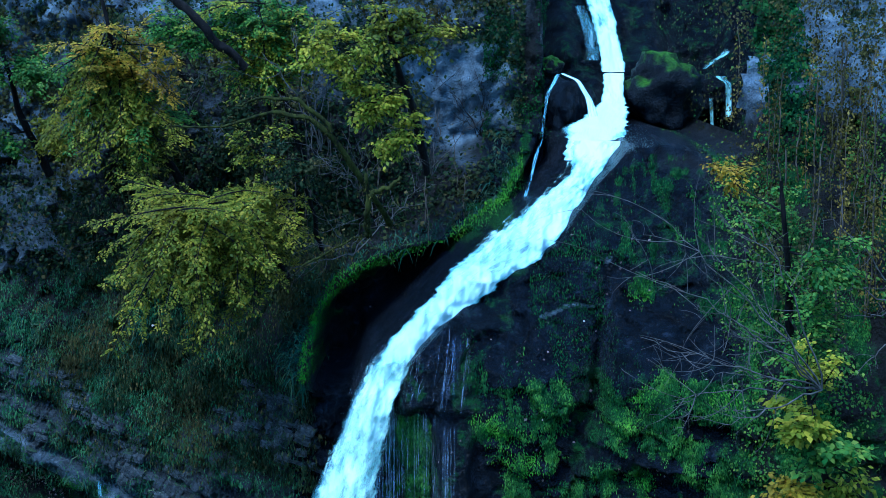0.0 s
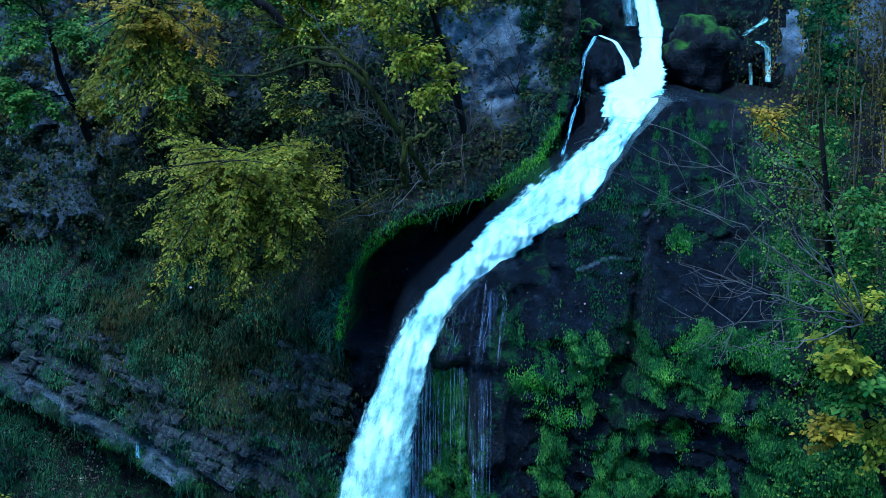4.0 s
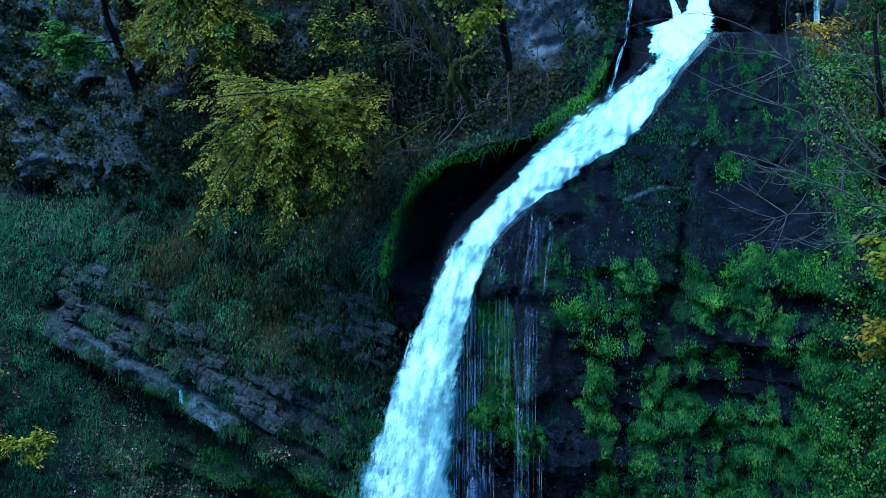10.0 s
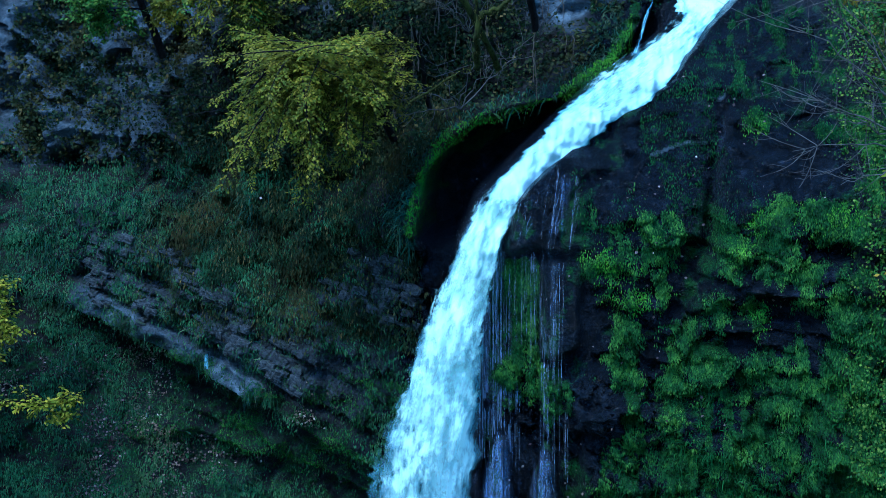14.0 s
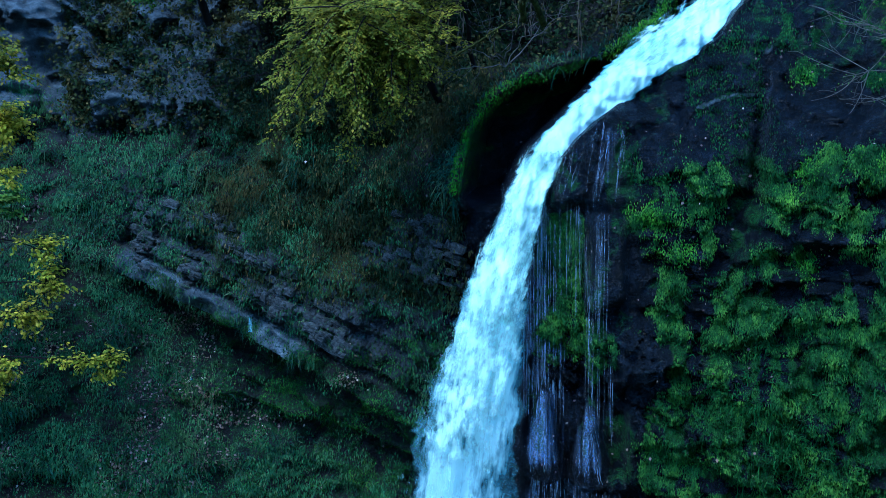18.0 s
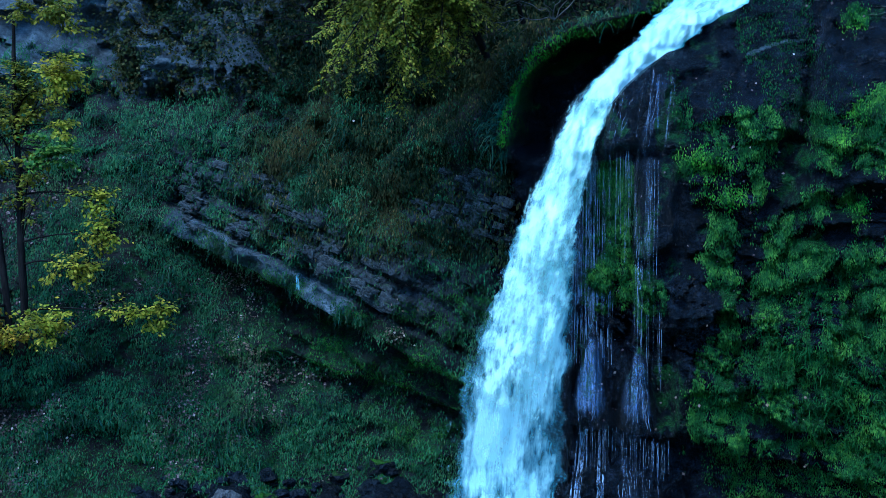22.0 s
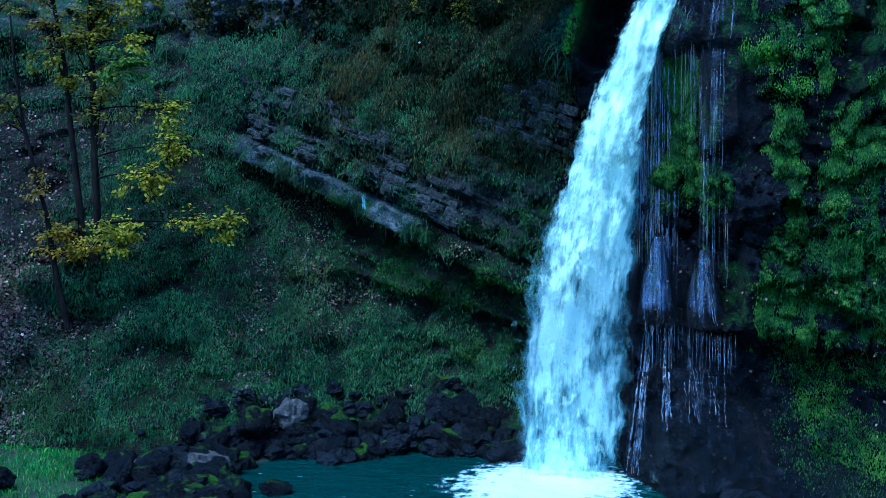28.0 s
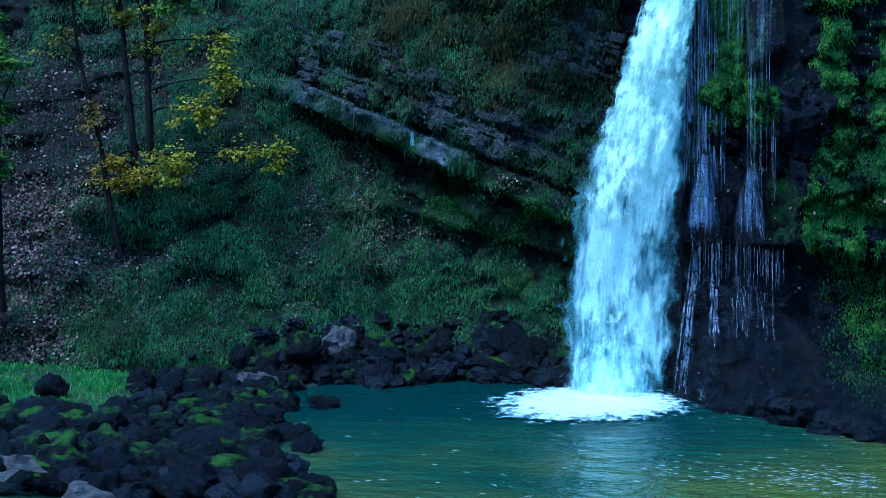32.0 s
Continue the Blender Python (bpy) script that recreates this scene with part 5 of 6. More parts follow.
def tree(name, label, trunk, radius, crowns, bark, category="tree", twigs=8, droop=0.35):
    """Trunk: points from the root up. Crowns: centre, radii, number of limbs, leaf material, leaf length, leaves a twig."""
    top = tagged(new(name), label, category)
    top.location = trunk[0]
    root = np.array(trunk[0], float)
    tp = np.array(trunk, float)
    d = np.linspace(0, 1, len(tp))
    t = np.linspace(0, 1, 22)
    tp = np.stack([np.interp(t, d, tp[:, k]) for k in range(3)], -1)
    tp[1:-1] += 0.035 * np.stack([vnoise(t * 6, k, root[0], 9) for k in range(3)], -1)[1:-1]
    rr = radius * (1 - 0.72 * t)
    v, f = tube(tp - root, rr, 9, 0.25, int(abs(root[0]) * 10))
    part("trunk", make_mesh("trunk", v, f, (bark,)), top)
    by_mat, fine_twigs = {}, []
    for c, rad_, count, material, size, per in crowns:
        spine, thick, carrier = tp, rr, top
        gap = np.linalg.norm(tp - np.array(c), axis=1) + np.where(tp[:, 2] > c[2] + 0.2, 0.5, 0)
        if gap.min() > 0.6:      # one bough carries the whole cluster
            i = int(np.argmin(gap))
            L = np.linalg.norm(np.array(c) - tp[i])
            spine = curve3(tp[i], np.array(c) + np.array([0, 0, -0.05]), np.array([0, 0, 0.1 * L]) + 0.05 * L * RNG.normal(size=3), 22)
            thick = np.linspace(min(rr[i] * 0.45, 0.022), 0.006, 22)
            carrier = part("bough", make_mesh("bough", *tube(spine - root, thick, 6), (bark,)), top)
        for k in range(count):
            o = rand_unit(1)[0] * RNG.random() ** 0.4
            tip = np.array(c) + o * np.array(rad_)
            tip[2] = round(tip[2] / 0.27) * 0.27 + RNG.normal(0, 0.03)
            dist = np.linalg.norm(spine - tip, axis=1) + np.where(spine[:, 2] > tip[2] + 0.3, 0.4, 0)
            i = int(np.clip(np.argmin(dist) + RNG.integers(-3, 2), 1, 21))
            a = spine[i]
            L = np.linalg.norm(tip - a)
            line = curve3(a, tip, np.array([0, 0, 0.22 * L]) + 0.08 * L * RNG.normal(size=3), 10)
            r0 = min(thick[i] * 0.6, 0.008 + 0.012 * L)
            part("limb", make_mesh("limb", *tube(line - root, np.linspace(r0, 0.005, 10), 5), (bark,)), carrier)
            for q in range(twigs):
                s = RNG.uniform(0.35 if L < 1.1 else 1 - 0.7 / L, 1.0)
                p0 = line[int(s * 9)]
                out = unit(tip - a) * 0.6 + RNG.normal(size=3) * np.array([0.8, 0.8, 0.3])
                out[2] -= droop * RNG.random()
                tl = RNG.uniform(0.25, 0.6) * min(1.0, 0.35 + 0.4 * max(rad_))
                tw = curve3(p0, p0 + unit(out) * tl, np.array([0, 0, 0.08 * tl]), 5)
                fine_twigs.append(tube(tw[::2] - root, np.linspace(0.005, 0.002, 3), 3))
                m = max(3, int(1.7 * per * RNG.uniform(0.6, 1.3)))
                s2 = RNG.random(m)[:, None]
                base = tw[0] * (1 - s2) + tw[-1] * s2 + RNG.normal(0, 0.055, (m, 3)) * np.array([1, 1, 0.5])
                ax_ = unit(out)[None] * 0.7 + RNG.normal(0, 0.7, (m, 3)) * np.array([1, 1, 0.35]) + np.array([0, -0.15, -0.35])
                ln = size * RNG.uniform(0.6, 1.25, m)
                by_mat.setdefault(material, []).append(leaves(base - root, ax_, np.array([0, -0.35, 1.0]) + RNG.normal(0, 0.35, (m, 3)), ln, ln * 0.62, 0.1))
    tagged(part("brushwood", make_mesh("brushwood", *join(fine_twigs), (bark,)), top), kind="stuff")
    for material, piece in by_mat.items():
        part("crown", make_mesh("crown", *join(piece), (material,)), top)
    return top


def spray_tree(name, label, trunk, radius, tips, bark, materials, leaf=0.06):
    """A tree whose limbs carry flat, drooping sprays: side twigs in one plane, leaves in two rows on each."""
    top = tagged(new(name), label, "tree")
    top.location = trunk[0]
    root = np.array(trunk[0], float)
    tp = np.array(trunk, float)
    d, t = np.linspace(0, 1, len(tp)), np.linspace(0, 1, 22)
    tp = np.stack([np.interp(t, d, tp[:, k]) for k in range(3)], -1)
    tp[1:-1] += 0.035 * np.stack([vnoise(t * 6, k, root[0], 9) for k in range(3)], -1)[1:-1]
    part("trunk", make_mesh("trunk", *tube(tp - root, radius * (1 - 0.75 * t), 9, 0.25, 3), (bark,)), top)
    fine, green = [], {}
    for n_tip, tip in enumerate(tips):
        material = materials[n_tip * len(materials) // len(tips)]
        dist = np.linalg.norm(tp - tip, axis=1)
        i = int(0.35 * np.argmin(dist) + 0.65 * RNG.integers(6, 22))
        L = np.linalg.norm(tip - tp[i])
        line = curve3(tp[i], tip, np.array([0, 0, 0.14 * L]) + 0.06 * L * RNG.normal(size=3), 24)
        part("limb", make_mesh("limb", *tube(line[::2] - root, np.linspace(0.010 + 0.006 * L, 0.003, 12), 5), (bark,)), top)
        flat = unit(np.array([0.2 * RNG.normal(), -0.32 + 0.1 * RNG.normal(), 0.9]))
        m = int(17 * max(L, 0.5))
        for q in range(m):
            s = 0.12 + 0.88 * (q + RNG.random()) / m
            j = min(22, int(s * 23))
            along = unit(line[j + 1] - line[j])
            side = unit(np.cross(along, flat)) * (1 if q % 2 else -1)
            tl = (0.13 + 0.3 * (1 - s) ** 0.7) * RNG.uniform(0.45, 1.4)
            tw = curve3(line[j], line[j] + unit(along * 0.75 + side * 0.8 + 0.18 * RNG.normal(size=3)) * tl + np.array([0, 0, -0.12 * tl]), np.array([0, 0, 0.06 * tl]), 6)
            fine.append(tube(tw[::2] - root, np.linspace(0.004, 0.0015, 3), 3))
            k = max(5, int(tl / 0.022))
            u = np.linspace(0.08, 1, k)
            base = np.stack([np.interp(u, np.linspace(0, 1, 6), tw[:, w]) for w in range(3)], -1)
            ta = unit(tw[-1] - tw[0])
            ts = unit(np.cross(ta, flat))
            ax_ = ta[None] * 0.75 + ts[None] * np.where(np.arange(k) % 2, 0.8, -0.8)[:, None] + RNG.normal(0, 0.25, (k, 3)) + np.array([0, 0, -0.08])
            ln = leaf * RNG.uniform(0.65, 1.2, k)
            green.setdefault(material, []).append(leaves(base - root, ax_, flat[None] + RNG.normal(0, 0.25, (k, 3)), ln, ln * 0.55, 0.1))
    tagged(part("brushwood", make_mesh("brushwood", *join(fine), (bark,)), top), kind="stuff")
    for material, piece in green.items():
        part("crown", make_mesh("crown", *join(piece), (material,)), top)
    return top


tips = []
for k in range(78):
    th = radians(RNG.uniform(150, 402))        # a fan that hangs to the west and down
    reach = np.interp(th, [radians(q) for q in (150, 200, 235, 265, 300, 345, 402)], (1.9, 2.75, 2.6, 2.2, 1.25, 1.65, 1.0)) * RNG.uniform(0.3, 1.05)
    tips.append(np.array([-3.75 + reach * math.cos(th), RNG.uniform(20.3, 22.4), 10.2 + reach * math.sin(th) * 1.0 + RNG.normal(0, 0.16)]))
spray_tree("hornbeam", "olive-yellow tree with flat drooping sprays, leaning out of the cliff", [(-2.9, 23.4, 9.0), (-3.2, 22.8, 9.9), (-3.6, 22.1, 10.5), (-4.3, 21.7, 10.6), (-5.0, 21.5, 10.2)], 0.09, tips, M_BARK, (M_OLIVE,), 0.075)
tips = []
for k in range(84):
    th = radians(RNG.uniform(0, 360))
    reach = RNG.uniform(0.35, 1.0)
    tips.append(np.array([-5.85 + 1.55 * reach * math.cos(th), RNG.uniform(22.6, 24.0), round((12.2 + 1.75 * reach * math.sin(th)) / 0.33) * 0.33 + RNG.normal(0, 0.05)]))
tips.sort(key=lambda p: p[2] + 0.6 * math.sin(9 * p[0]))
spray_tree("beech", "olive autumn tree with layered sprays, ochre at the top", [(-5.2, 25.2, 10.6), (-5.5, 24.3, 11.5), (-5.8, 23.8, 12.4), (-6.0, 23.5, 13.4), (-6.1, 23.4, 14.2)], 0.1, tips, M_BARK, (M_OLIVE, M_OLIVE, M_GREEN, M_YELLOW, M_YELLOW), 0.075)
tips = []
for k in range(46):
    th = radians(RNG.uniform(0, 360))
    reach = RNG.uniform(0.3, 1.0)
    tips.append(np.array([-3.3 + 1.3 * reach * math.cos(th), RNG.uniform(22.2, 23.4), round((13.2 + 1.1 * reach * math.sin(th)) / 0.33) * 0.33 + RNG.normal(0, 0.06)]))
spray_tree("lime_tree", "thin tree with sparse green and lime leaves over the mossy bough", [(-2.6, 24.6, 10.9), (-2.9, 23.8, 12.2), (-3.2, 23.2, 13.4), (-3.3, 23.0, 14.4)], 0.06, tips, M_BARK, (M_GREEN, M_LIME), 0.07)
tree("maple", "small tree with yellow-green leaves over the stream bank", [(-0.3, 23.0, 11.0), (-0.5, 21.9, 12.2), (-0.8, 21.1, 13.2), (-1.0, 20.6, 14.2)], 0.08,
     [((-1.6, 20.3, 13.3), (0.9, 0.6, 0.7), 15, M_LIME, 0.08, 14), ((-0.5, 20.5, 13.5), (1.0, 0.5, 0.6), 15, M_OLIVE, 0.08, 14), ((-1.15, 20.3, 12.45), (0.7, 0.4, 0.5), 12, M_LIME, 0.08, 13), ((-0.75, 20.3, 11.9), (0.5, 0.4, 0.45), 9, M_LIME, 0.075, 12)], M_BARK, twigs=6)
tree("ash", "green leaved tree against the pale cliff", [(-8.0, 26.0, 10.6), (-8.2, 25.0, 12.0), (-8.4, 24.6, 13.6)], 0.09,
     [((-8.2, 24.2, 12.7), (1.1, 0.7, 0.7), 17, M_GREEN, 0.08, 20), ((-8.7, 24.2, 11.4), (0.9, 0.5, 0.6), 14, M_GREEN, 0.08, 18), ((-8.8, 24.2, 13.7), (1.2, 0.6, 0.4), 11, M_GREEN, 0.08, 16), ((-7.4, 24.2, 11.6), (0.6, 0.5, 0.5), 8, M_OLIVE, 0.08, 16)], M_BARK)
tree("young_ash", "thin young tree with sparse green leaves", [(-3.2, 24.4, 10.9), (-3.2, 23.6, 12.4), (-3.1, 23.2, 14.3)], 0.05,
     [((-3.3, 22.9, 13.6), (1.2, 0.5, 0.6), 20, M_GREEN, 0.075, 15), ((-2.6, 22.9, 12.9), (0.8, 0.4, 0.6), 12, M_LIME, 0.075, 13), ((-4.4, 22.8, 13.4), (0.9, 0.4, 0.6), 16, M_GREEN, 0.075, 15)], M_BARK, twigs=6)
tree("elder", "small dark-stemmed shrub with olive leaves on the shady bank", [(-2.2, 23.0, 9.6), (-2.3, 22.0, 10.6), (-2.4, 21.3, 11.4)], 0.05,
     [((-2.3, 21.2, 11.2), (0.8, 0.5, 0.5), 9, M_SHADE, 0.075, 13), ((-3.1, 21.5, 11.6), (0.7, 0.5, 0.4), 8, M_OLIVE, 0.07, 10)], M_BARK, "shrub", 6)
tree("sapling", "slender dark sapling with yellow leaves on the grassy slope", [(-11.6, 22.0, 2.7), (-11.58, 22.1, 4.2), (-11.6, 22.1, 7.3), (-11.6, 22.1, 9.8)], 0.1,
     [((-11.0, 21.6, 4.1), (1.0, 0.4, 0.28), 17, M_LIME, 0.085, 8), ((-10.0, 21.7, 6.4), (0.6, 0.3, 0.2), 7, M_LIME, 0.085, 7), ((-10.5, 21.8, 5.1), (0.6, 0.3, 0.25), 10, M_LIME, 0.085, 8), ((-8.95, 21.8, 4.2), (0.55, 0.25, 0.32), 12, M_LIME, 0.085, 7), ((-9.6, 21.8, 4.3), (0.4, 0.2, 0.2), 3, M_LIME, 0.085, 6), ((-9.9, 21.8, 5.75), (0.6, 0.3, 0.3), 11, M_LIME, 0.085, 8),
      ((-11.3, 21.8, 6.7), (0.7, 0.5, 0.3), 6, M_OLIVE, 0.09, 11), ((-11.4, 21.8, 8.2), (0.9, 0.6, 0.6), 18, M_OLIVE, 0.09, 13), ((-10.5, 21.6, 8.6), (0.7, 0.4, 0.4), 14, M_LIME, 0.09, 12), ((-10.7, 21.6, 9.8), (0.9, 0.4, 0.5), 15, M_OLIVE, 0.09, 12), ((-10.7, 21.6, 7.2), (0.6, 0.3, 0.4), 10, M_GREEN, 0.09, 12), ((-10.6, 21.8, 7.7), (0.35, 0.3, 0.3), 3, M_LIME, 0.09, 10)], M_BARK, twigs=5)
tree("sapling", "slender dark sapling with yellow leaves on the grassy slope", [(-11.75, 21.9, 2.7), (-11.9, 22.1, 4.3), (-12.17, 22.1, 7.3), (-12.5, 22.1, 9.6)], 0.085,
     [((-12.0, 21.5, 3.95), (0.8, 0.4, 0.3), 14, M_YELLOW, 0.085, 8), ((-12.4, 21.8, 7.0), (0.6, 0.5, 0.3), 6, M_OLIVE, 0.09, 10), ((-12.7, 21.8, 8.6), (0.8, 0.5, 0.6), 9, M_OCHRE, 0.09, 10)], M_BARK, twigs=5)
tree("sapling", "crooked leaning sapling with few ochre leaves", [(-11.9, 21.4, 2.3), (-12.3, 21.5, 4.4), (-12.75, 21.5, 6.2), (-12.95, 21.5, 8.2)], 0.06,
     [((-12.5, 21.3, 4.8), (0.4, 0.3, 0.5), 6, M_OCHRE, 0.08, 7), ((-13.2, 21.3, 6.6), (0.5, 0.3, 0.6), 5, M_OLIVE, 0.08, 8)], M_BARK, twigs=4)
tree("spruce", "dark green conifer boughs at the edge of the wood", [(-13.4, 19.6, 1.4), (-13.4, 19.6, 5), (-13.45, 19.6, 9)], 0.11,
     [((-13.0, 19.2, 6.0), (0.5, 0.4, 0.5), 8, M_GREEN, 0.08, 26), ((-13.1, 19.2, 4.6), (0.4, 0.4, 0.5), 6, M_GREEN, 0.08, 24), ((-13.3, 19.2, 7.4), (0.5, 0.5, 0.8), 8, M_GREEN, 0.08, 24)], M_BARK, droop=0.7)

tree("hazel", "leafy green shrub hanging from the steep bank", [(5.4, 19.0, 8.2), (5.0, 18.0, 9.4), (4.7, 17.3, 10.6), (4.5, 17.0, 11.6)], 0.08,
     [((4.5, 17.6, 10.7), (0.4, 0.5, 0.7), 9, M_GREEN, 0.065, 13), ((4.9, 16.9, 9.5), (0.6, 0.6, 0.8), 14, M_GREEN, 0.065, 14), ((5.2, 16.8, 10.6), (0.6, 0.5, 0.8), 10, M_GREEN, 0.08, 12), ((4.2, 18.6, 11.45), (0.3, 0.4, 0.35), 5, M_YELLOW, 0.065, 12)], M_BARK, "shrub", 6)
tree("field_maple", "maple shrub with green and yellow lobed leaves on the steep bank", [(5.6, 17.0, 6.6), (5.2, 16.4, 7.4), (4.8, 15.9, 8.3), (4.6, 15.7, 9.3)], 0.07,
     [((4.45, 15.5, 8.75), (0.3, 0.35, 0.25), 9, M_LIME, 0.11, 12), ((4.9, 15.5, 8.35), (0.4, 0.35, 0.3), 10, M_GREEN, 0.11, 12), ((4.5, 15.7, 7.8), (0.3, 0.3, 0.3), 6, M_YELLOW, 0.09, 10), ((5.3, 15.9, 7.6), (0.5, 0.4, 0.6), 9, M_LIME, 0.09, 10), ((4.7, 15.8, 9.5), (0.4, 0.4, 0.4), 6, M_LIME, 0.08, 10)], M_BARK, "shrub", 5)


def bare(name, label, root, tips, radius, material, twigs=7):
    """A leafless bush: limbs that fork into fine twigs."""
    top = tagged(new(name), label, "shrub")
    top.location = root
    root, pieces = np.array(root, float), []
    for tip in tips:
        tip = np.array(tip, float)
        L = np.linalg.norm(tip - root)
        line = curve3(root, tip, np.array([0, -0.1, 0.12]) * L + RNG.normal(0, 0.06 * L, 3), 14)
        line[1:-1] += RNG.normal(0, 0.026, (12, 3))
        part("limb", make_mesh("limb", *tube(line - root, np.linspace(radius, 0.003, 14), 5), (material,)), top)
        for q in range(twigs):
            i = RNG.integers(4, 13)
            o = unit(tip - root) * 0.7 + RNG.normal(0, 0.7, 3)
            tl = L * RNG.uniform(0.15, 0.4)
            tw = curve3(line[i], line[i] + unit(o) * tl, RNG.normal(0, 0.12 * tl, 3) + np.array([0, 0, -0.1 * tl]), 8)
            pieces.append(tube(tw - root, np.linspace(0.0055, 0.002, 8), 4))
            for w in range(2):
                j = RNG.integers(3, 8)
                t2 = curve3(tw[j], tw[j] + unit(o + RNG.normal(0, 0.8, 3)) * tl * 0.4, RNG.normal(0, 0.04, 3), 5)
                pieces.append(tube(t2 - root, np.linspace(0.003, 0.0015, 5), 3))
    tagged(part("brushwood", make_mesh("brushwood", *join(pieces), (material,)), top), kind="stuff")
    return top


bare("bare_bush", "leafless bush with thin curling twigs reaching over the rock", (4.7, 15.4, 9.2), [(2.3, 14.5, 10.1), (2.2, 14.4, 10.9), (2.9, 14.6, 11.3), (2.5, 14.6, 11.5), (3.0, 14.4, 9.7), (3.2, 14.7, 10.4), (3.5, 14.9, 11.4), (2.7, 14.6, 9.3), (3.3, 14.8, 8.9)], 0.013, M_TWIG, 9)
bare("bare_bush", "leafless twigs hanging over the mossy cliff", (6.6, 17.6, 9.6), [(5.0, 17.0, 10.4), (5.3, 17.0, 9.8), (5.2, 17.2, 11.2), (5.9, 17.0, 11.6), (5.6, 16.8, 9.0)], 0.015, M_TWIG, 6)
bare("bramble", "tangle of dry brown brambles on the bank", (-1.6, 22.4, 9.6), [(-2.6, 21.6, 9.9), (-0.8, 22.2, 10.5), (-2.0, 21.4, 10.5), (-1.2, 21.9, 10.8), (-0.3, 22.5, 10.9), (-2.9, 21.6, 9.3)], 0.012, M_TWIG, 9)
bare("bare_bush", "thin grey leafless shoots among the trees", (-2.0, 21.0, 11.6), [(-2.4, 20.6, 13.6), (-2.0, 20.4, 13.9), (-2.9, 20.8, 13.2), (-1.7, 20.4, 13.4)], 0.014, M_TWIG, 6)
bare("bare_bush", "dark leafless thicket under the grey cliff", (-6.0, 24.6, 9.6), [(-7.2, 24.0, 10.2), (-6.6, 23.8, 11.0), (-5.4, 23.8, 10.8), (-7.6, 24.2, 9.2), (-8.6, 24.6, 9.6)], 0.015, M_BARK, 9)

for root_, n_ in (((-3.6, 22.6, 9.4), 7), ((-0.2, 23.4, 10.9), 6), ((-4.6, 23.4, 12.0), 6), ((-1.4, 21.4, 10.9), 6), ((0.7, 23.6, 11.6), 5)):
    bare("bare_bush", "thicket of thin bare stems under the trees", root_, [np.array(root_) + np.array([RNG.uniform(-0.9, 0.9), RNG.uniform(-1.0, -0.3), RNG.uniform(0.3, 1.5)]) for k in range(n_)], 0.009, M_TWIG if n_ == 6 else M_BARK, 7)


def log(name, label, pts, r0, r1, material):
    pts = np.array(pts, float)
    t = np.linspace(0, 1, 26)
    d = np.linspace(0, 1, len(pts))
    p = np.stack([np.interp(t, d, pts[:, k]) for k in range(3)], -1)
    p[1:-1] += 0.05 * np.stack([vnoise(t * 7, k, pts[0, 0], 13) for k in range(3)], -1)[1:-1]
    v, f = tube(p, np.linspace(r0, r1, 26), 9, 0.35, 5)
    top = tagged(new(name, make_mesh(name, v, f, (material,))), label, "tree")
    # moss hanging from the bark
    n = int(110 * np.linalg.norm(np.diff(p, axis=0), axis=1).sum())
    i = RNG.integers(0, 26, n)
    rr = np.linspace(r0, r1, 26)[i][:, None]
    q = p[i] + rand_unit(n) * rr + np.array([0, 0, 1]) * RNG.normal(0, 0.04, (n, 1))
    tagged(part("moss", make_mesh("moss", *leaves(q, np.array([0, -0.3, -0.8]) + rand_unit(n) * 0.6, rand_unit(n), RNG.uniform(0.02, 0.06, n), 0.02), (M_BROWN,)), top), kind="stuff")
    return top


log("leaning_tree", "leaning tree thick with moss, its long bough stretched out", [(-0.9, 21.6, 10.3), (-1.25, 20.6, 11.1), (-1.75, 20.1, 11.95), (-2.1, 20.0, 12.25), (-2.6, 20.0, 12.32), (-3.4, 19.9, 12.1), (-4.2, 19.9, 12.1)], 0.06, 0.014, M_MOSSBARK)
log("mossy_bough", "crooked mossy bough of the leaning trunk", [(-1.75, 20.1, 12.0), (-2.2, 20.0, 12.5), (-2.7, 20.0, 12.55), (-3.2, 20.0, 12.4)], 0.04, 0.015, M_MOSSBARK)
log("mossy_stump", "forked dead stump wrapped in bright moss", [(-1.2, 20.4, 10.3), (-1.15, 19.6, 10.8), (-1.18, 19.5, 11.4)], 0.06, 0.03, M_MOSSBARK)
log("mossy_stump", "short mossy arm of a dead tree", [(-1.12, 19.5, 11.05), (-0.85, 19.5, 11.2), (-0.65, 19.5, 11.35)], 0.04, 0.025, M_MOSSBARK)
log("slanting_tree", "dark tree slanting across the top of the cliff", [(-3.4, 22.4, 12.9), (-4.2, 22.0, 13.7), (-5.0, 22.0, 14.6)], 0.08, 0.06, M_BARK)
log("fallen_branch", "thin broken branch with yellow moss", [(-2.3, 20.6, 9.75), (-1.75, 20.4, 10.1), (-1.3, 20.3, 10.3)], 0.018, 0.012, M_MOSSBARK)

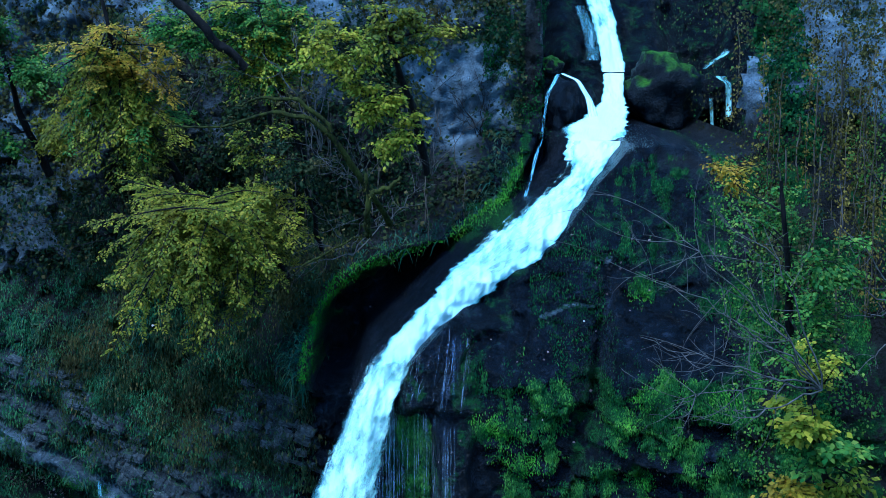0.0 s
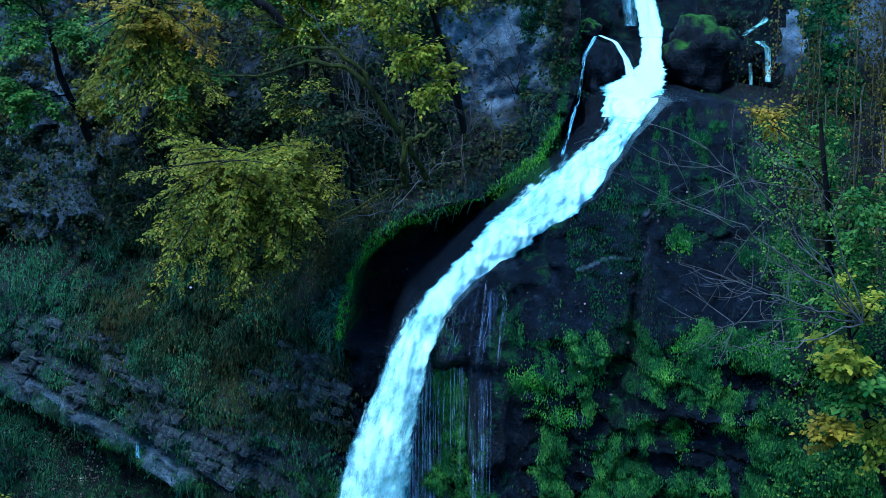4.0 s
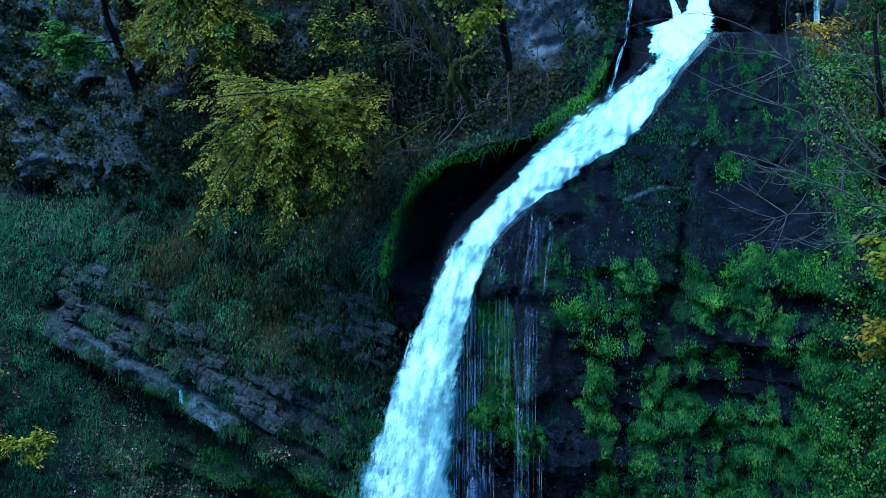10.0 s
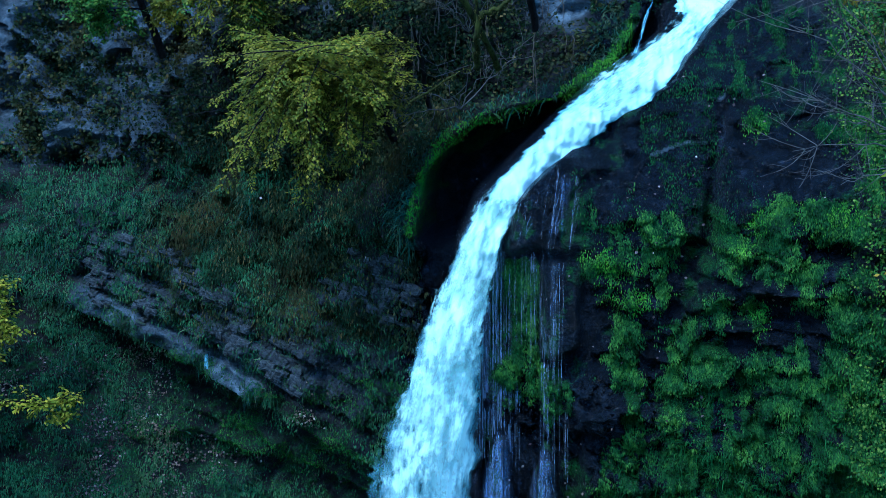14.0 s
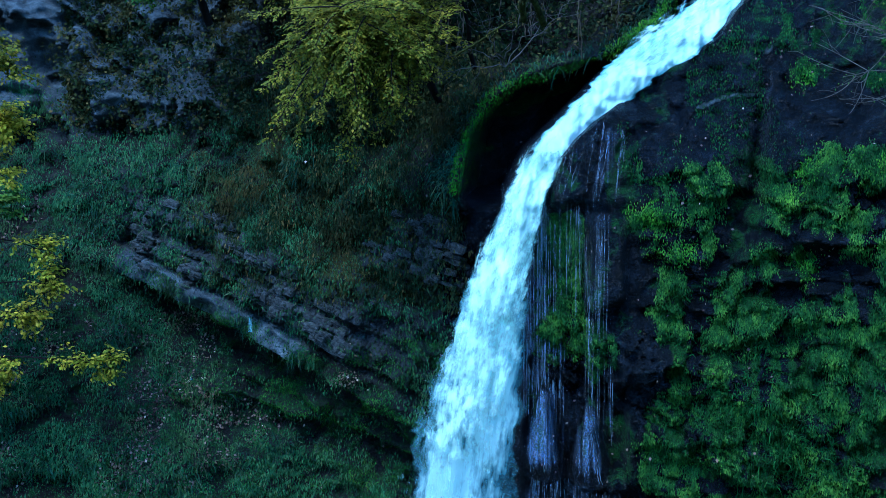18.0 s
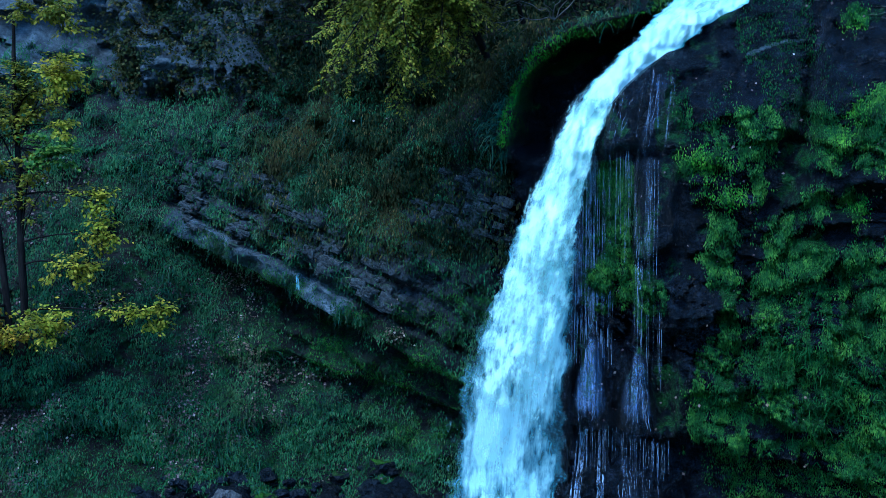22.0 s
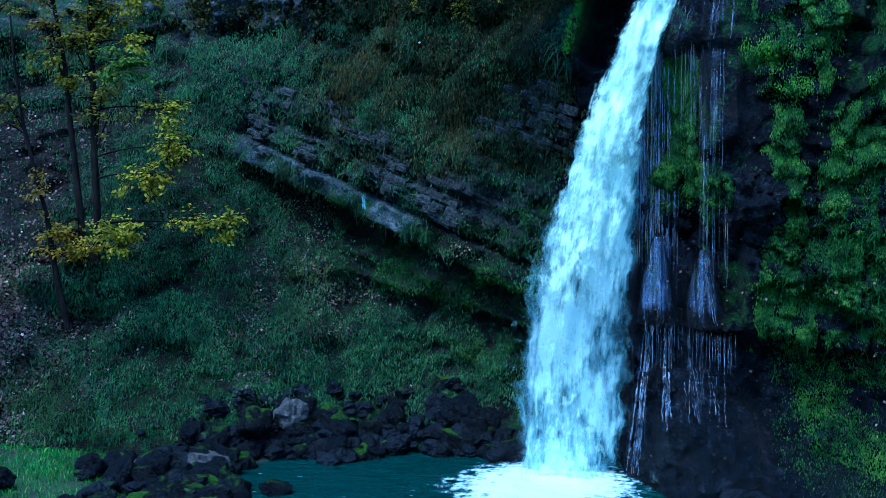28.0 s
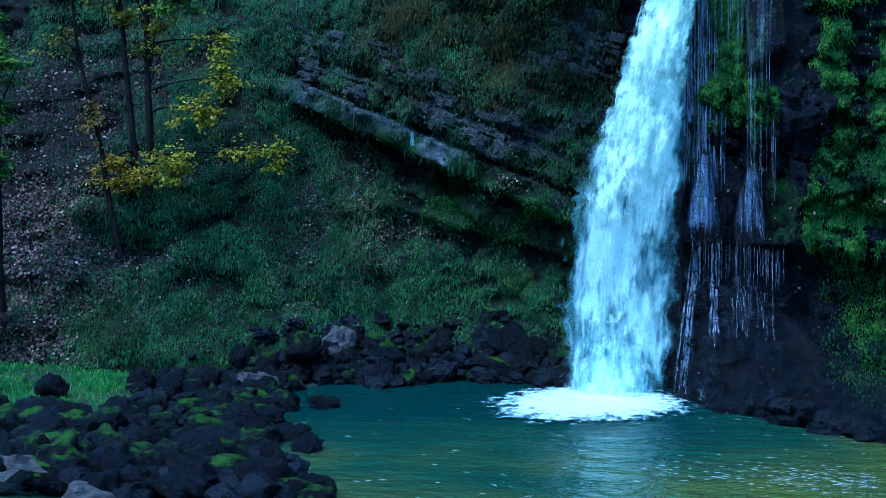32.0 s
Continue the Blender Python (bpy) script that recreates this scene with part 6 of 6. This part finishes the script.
# roots and vines that hang from the upper bank and the right cliff
M_VINE = bark_material("vine_bark", (0.03, 0.025, 0.018), (0.16, 0.13, 0.09))
for k in range(80):
    east = k >= 34
    x = RNG.uniform(5.0, 7.6) if east else RNG.uniform(-3.4, 0.4)
    zt = RNG.uniform(11.0, 13.6) if east else RNG.uniform(10.6, 12.4)
    ln = RNG.uniform(1.0, 3.2) if east else RNG.uniform(0.6, 1.6)
    y = float(surf(x, zt - ln / 2)) - RNG.uniform(0.3, 1.0)
    z = np.linspace(zt, zt - ln, 12)
    p = np.stack([x + 0.02 * np.cumsum(RNG.normal(size=12)), y + 0.02 * np.cumsum(RNG.normal(size=12)), z], -1)
    top = tagged(new("hanging_vine"), "thin brown vine hanging down the cliff" if not east else "hanging vine with ochre moss and withered leaves", "vine", "hanging vines")
    top.location = p[0]
    part("stem", make_mesh("stem", *tube(p - p[0], np.full(12, RNG.uniform(0.005, 0.014)), 5), (M_VINE,)), top)
    if east:
        n = int(ln * 90)
        i = RNG.integers(0, 12, n)
        q = p[i] - p[0] + RNG.normal(0, 0.05, (n, 3))
        s = RNG.uniform(0.03, 0.075, n)
        part("leaves", make_mesh("leaves", *leaves(q, np.array([0, -0.3, -0.7]) + rand_unit(n) * 0.7, rand_unit(n), s, s * 0.6), (M_BROWN if RNG.random() < 0.7 else M_OCHRE,)), top)

# ---- grass and fallen leaves on the ground ----
n = 70000
gx_, gy_ = RNG.uniform(-16, -7.2, n), RNG.uniform(11, 21, n)
ok = (gy_ > 14.6 + 0.8 * vnoise(gx_ * 0.8, 3, gy_ * 0.8, 78)) & (gx_ < shore_x(gy_) - 0.9 + 0.8 * vnoise(gx_, gy_, 0, 77)) & (RNG.random(n) < 0.35 + 0.65 * smooth(-0.2, 0.2, fbm(gx_ * 0.9, gy_ * 0.9, 0, 3, 79)))
gx_, gy_ = gx_[ok], gy_[ok]
gp = np.stack([gx_, gy_, ground_z(gx_, gy_)], -1)
n = len(gp)
ln = RNG.uniform(0.06, 0.2, n)
tagged(part("grass", make_mesh("grass", *blades(gp, np.array([0, 0, 1.0]) + 0.5 * rand_unit(n), rand_unit(n), ln, ln * 0.12, 0.3), (M_TURF,))), "short bright green grass on the bank", "grass", kind="stuff")
dress("slope_litter", "carpet of brown fallen leaves on the slope", 85000, (-18, -9.0, 0.4, 7.0), lambda x, z: smooth(-11.4, -12.8, x + 0.9 * vnoise(x, 0, z, 7)) * (0.15 + 0.85 * smooth(4.2, 2.8, z)), M_LITTER, (0.04, 0.09), 0.05, 0.3, clump=0.2, seed=14)
dress("soil_litter", "brown fallen leaves and bare soil between the ivy", 26000, (-12.5, -3.2, 0.5, 4.6), lambda x, z: patch(x, z, 0.8, 0.06, 0.22, 31, 1.2) * (1 - recess(x, z)), M_LITTER, (0.03, 0.07), 0.08, 0.5, clump=0.1, seed=31)
dress("scattered_leaves", "pale fallen leaves stuck to wet rock and slope", 1500, (-12, 4, 0.3, 10.5), lambda x, z: dry(x, z), M_LITTER, (0.03, 0.07), 0.05, 0.4, clump=0.6, seed=15)
dress("ledge_ferns", "ferns and soft plants on the shelves of the tower", 16000, (0.9, 6, 0.6, 7.2), lambda x, z: smooth(0.9, 1.6, x) * smooth(6.0, 3.6, z) * smooth(2.0, 2.8, z), M_FERN, (0.1, 0.22), 0.06, 0.7, "blade", clump=0.9, seed=16)

# ---- broken blocks of the tilted beds, parts of the cliff ----
BLOCKS = []
for i in range(8):
    bm = bmesh.new()
    bmesh.ops.create_cube(bm, size=1)
    bmesh.ops.bevel(bm, geom=list(bm.edges), offset=0.08, segments=1, affect="EDGES")
    for vv in bm.verts:
        vv.co += Vector(RNG.normal(0, 0.06, 3))
    me = bpy.data.meshes.new("stone_block")
    bm.to_mesh(me)
    bm.free()
    me.materials.append(M_BED)
    BLOCKS.append(me)
for k in range(560):
    q = RNG.choice((4.98, 5.08, 5.2, 5.4, 5.7, 6.0, 6.3)) + RNG.normal(0, 0.05)
    x = RNG.uniform(-9.6, -4.7)
    if k >= 440:         # a second outcrop, close to the fall
        q, x = RNG.choice((7.2, 7.45, 7.7, 8.0, 8.3)) + RNG.normal(0, 0.06), RNG.uniform(-4.6, -2.3)
    z = q - 0.36 * (x + 7)
    if z > 6.9 or z < 3.4 or float(patch(np.array([x]), np.array([z]), 1.6, -0.2, 0.05, 3)[0]) < 0.3:
        continue
    ob = new("stone", BLOCKS[RNG.integers(8)])
    w, h = RNG.uniform(0.1, 0.32), RNG.uniform(0.05, 0.16)
    ob.parent = cliff
    ob.matrix_world = pose(x, float(surf(x, z)) + 0.06, z, RNG.uniform(-8, 8), 19 + RNG.uniform(-6, 6), RNG.uniform(-15, 15)) @ Matrix.Diagonal((w, 0.34, h, 1))
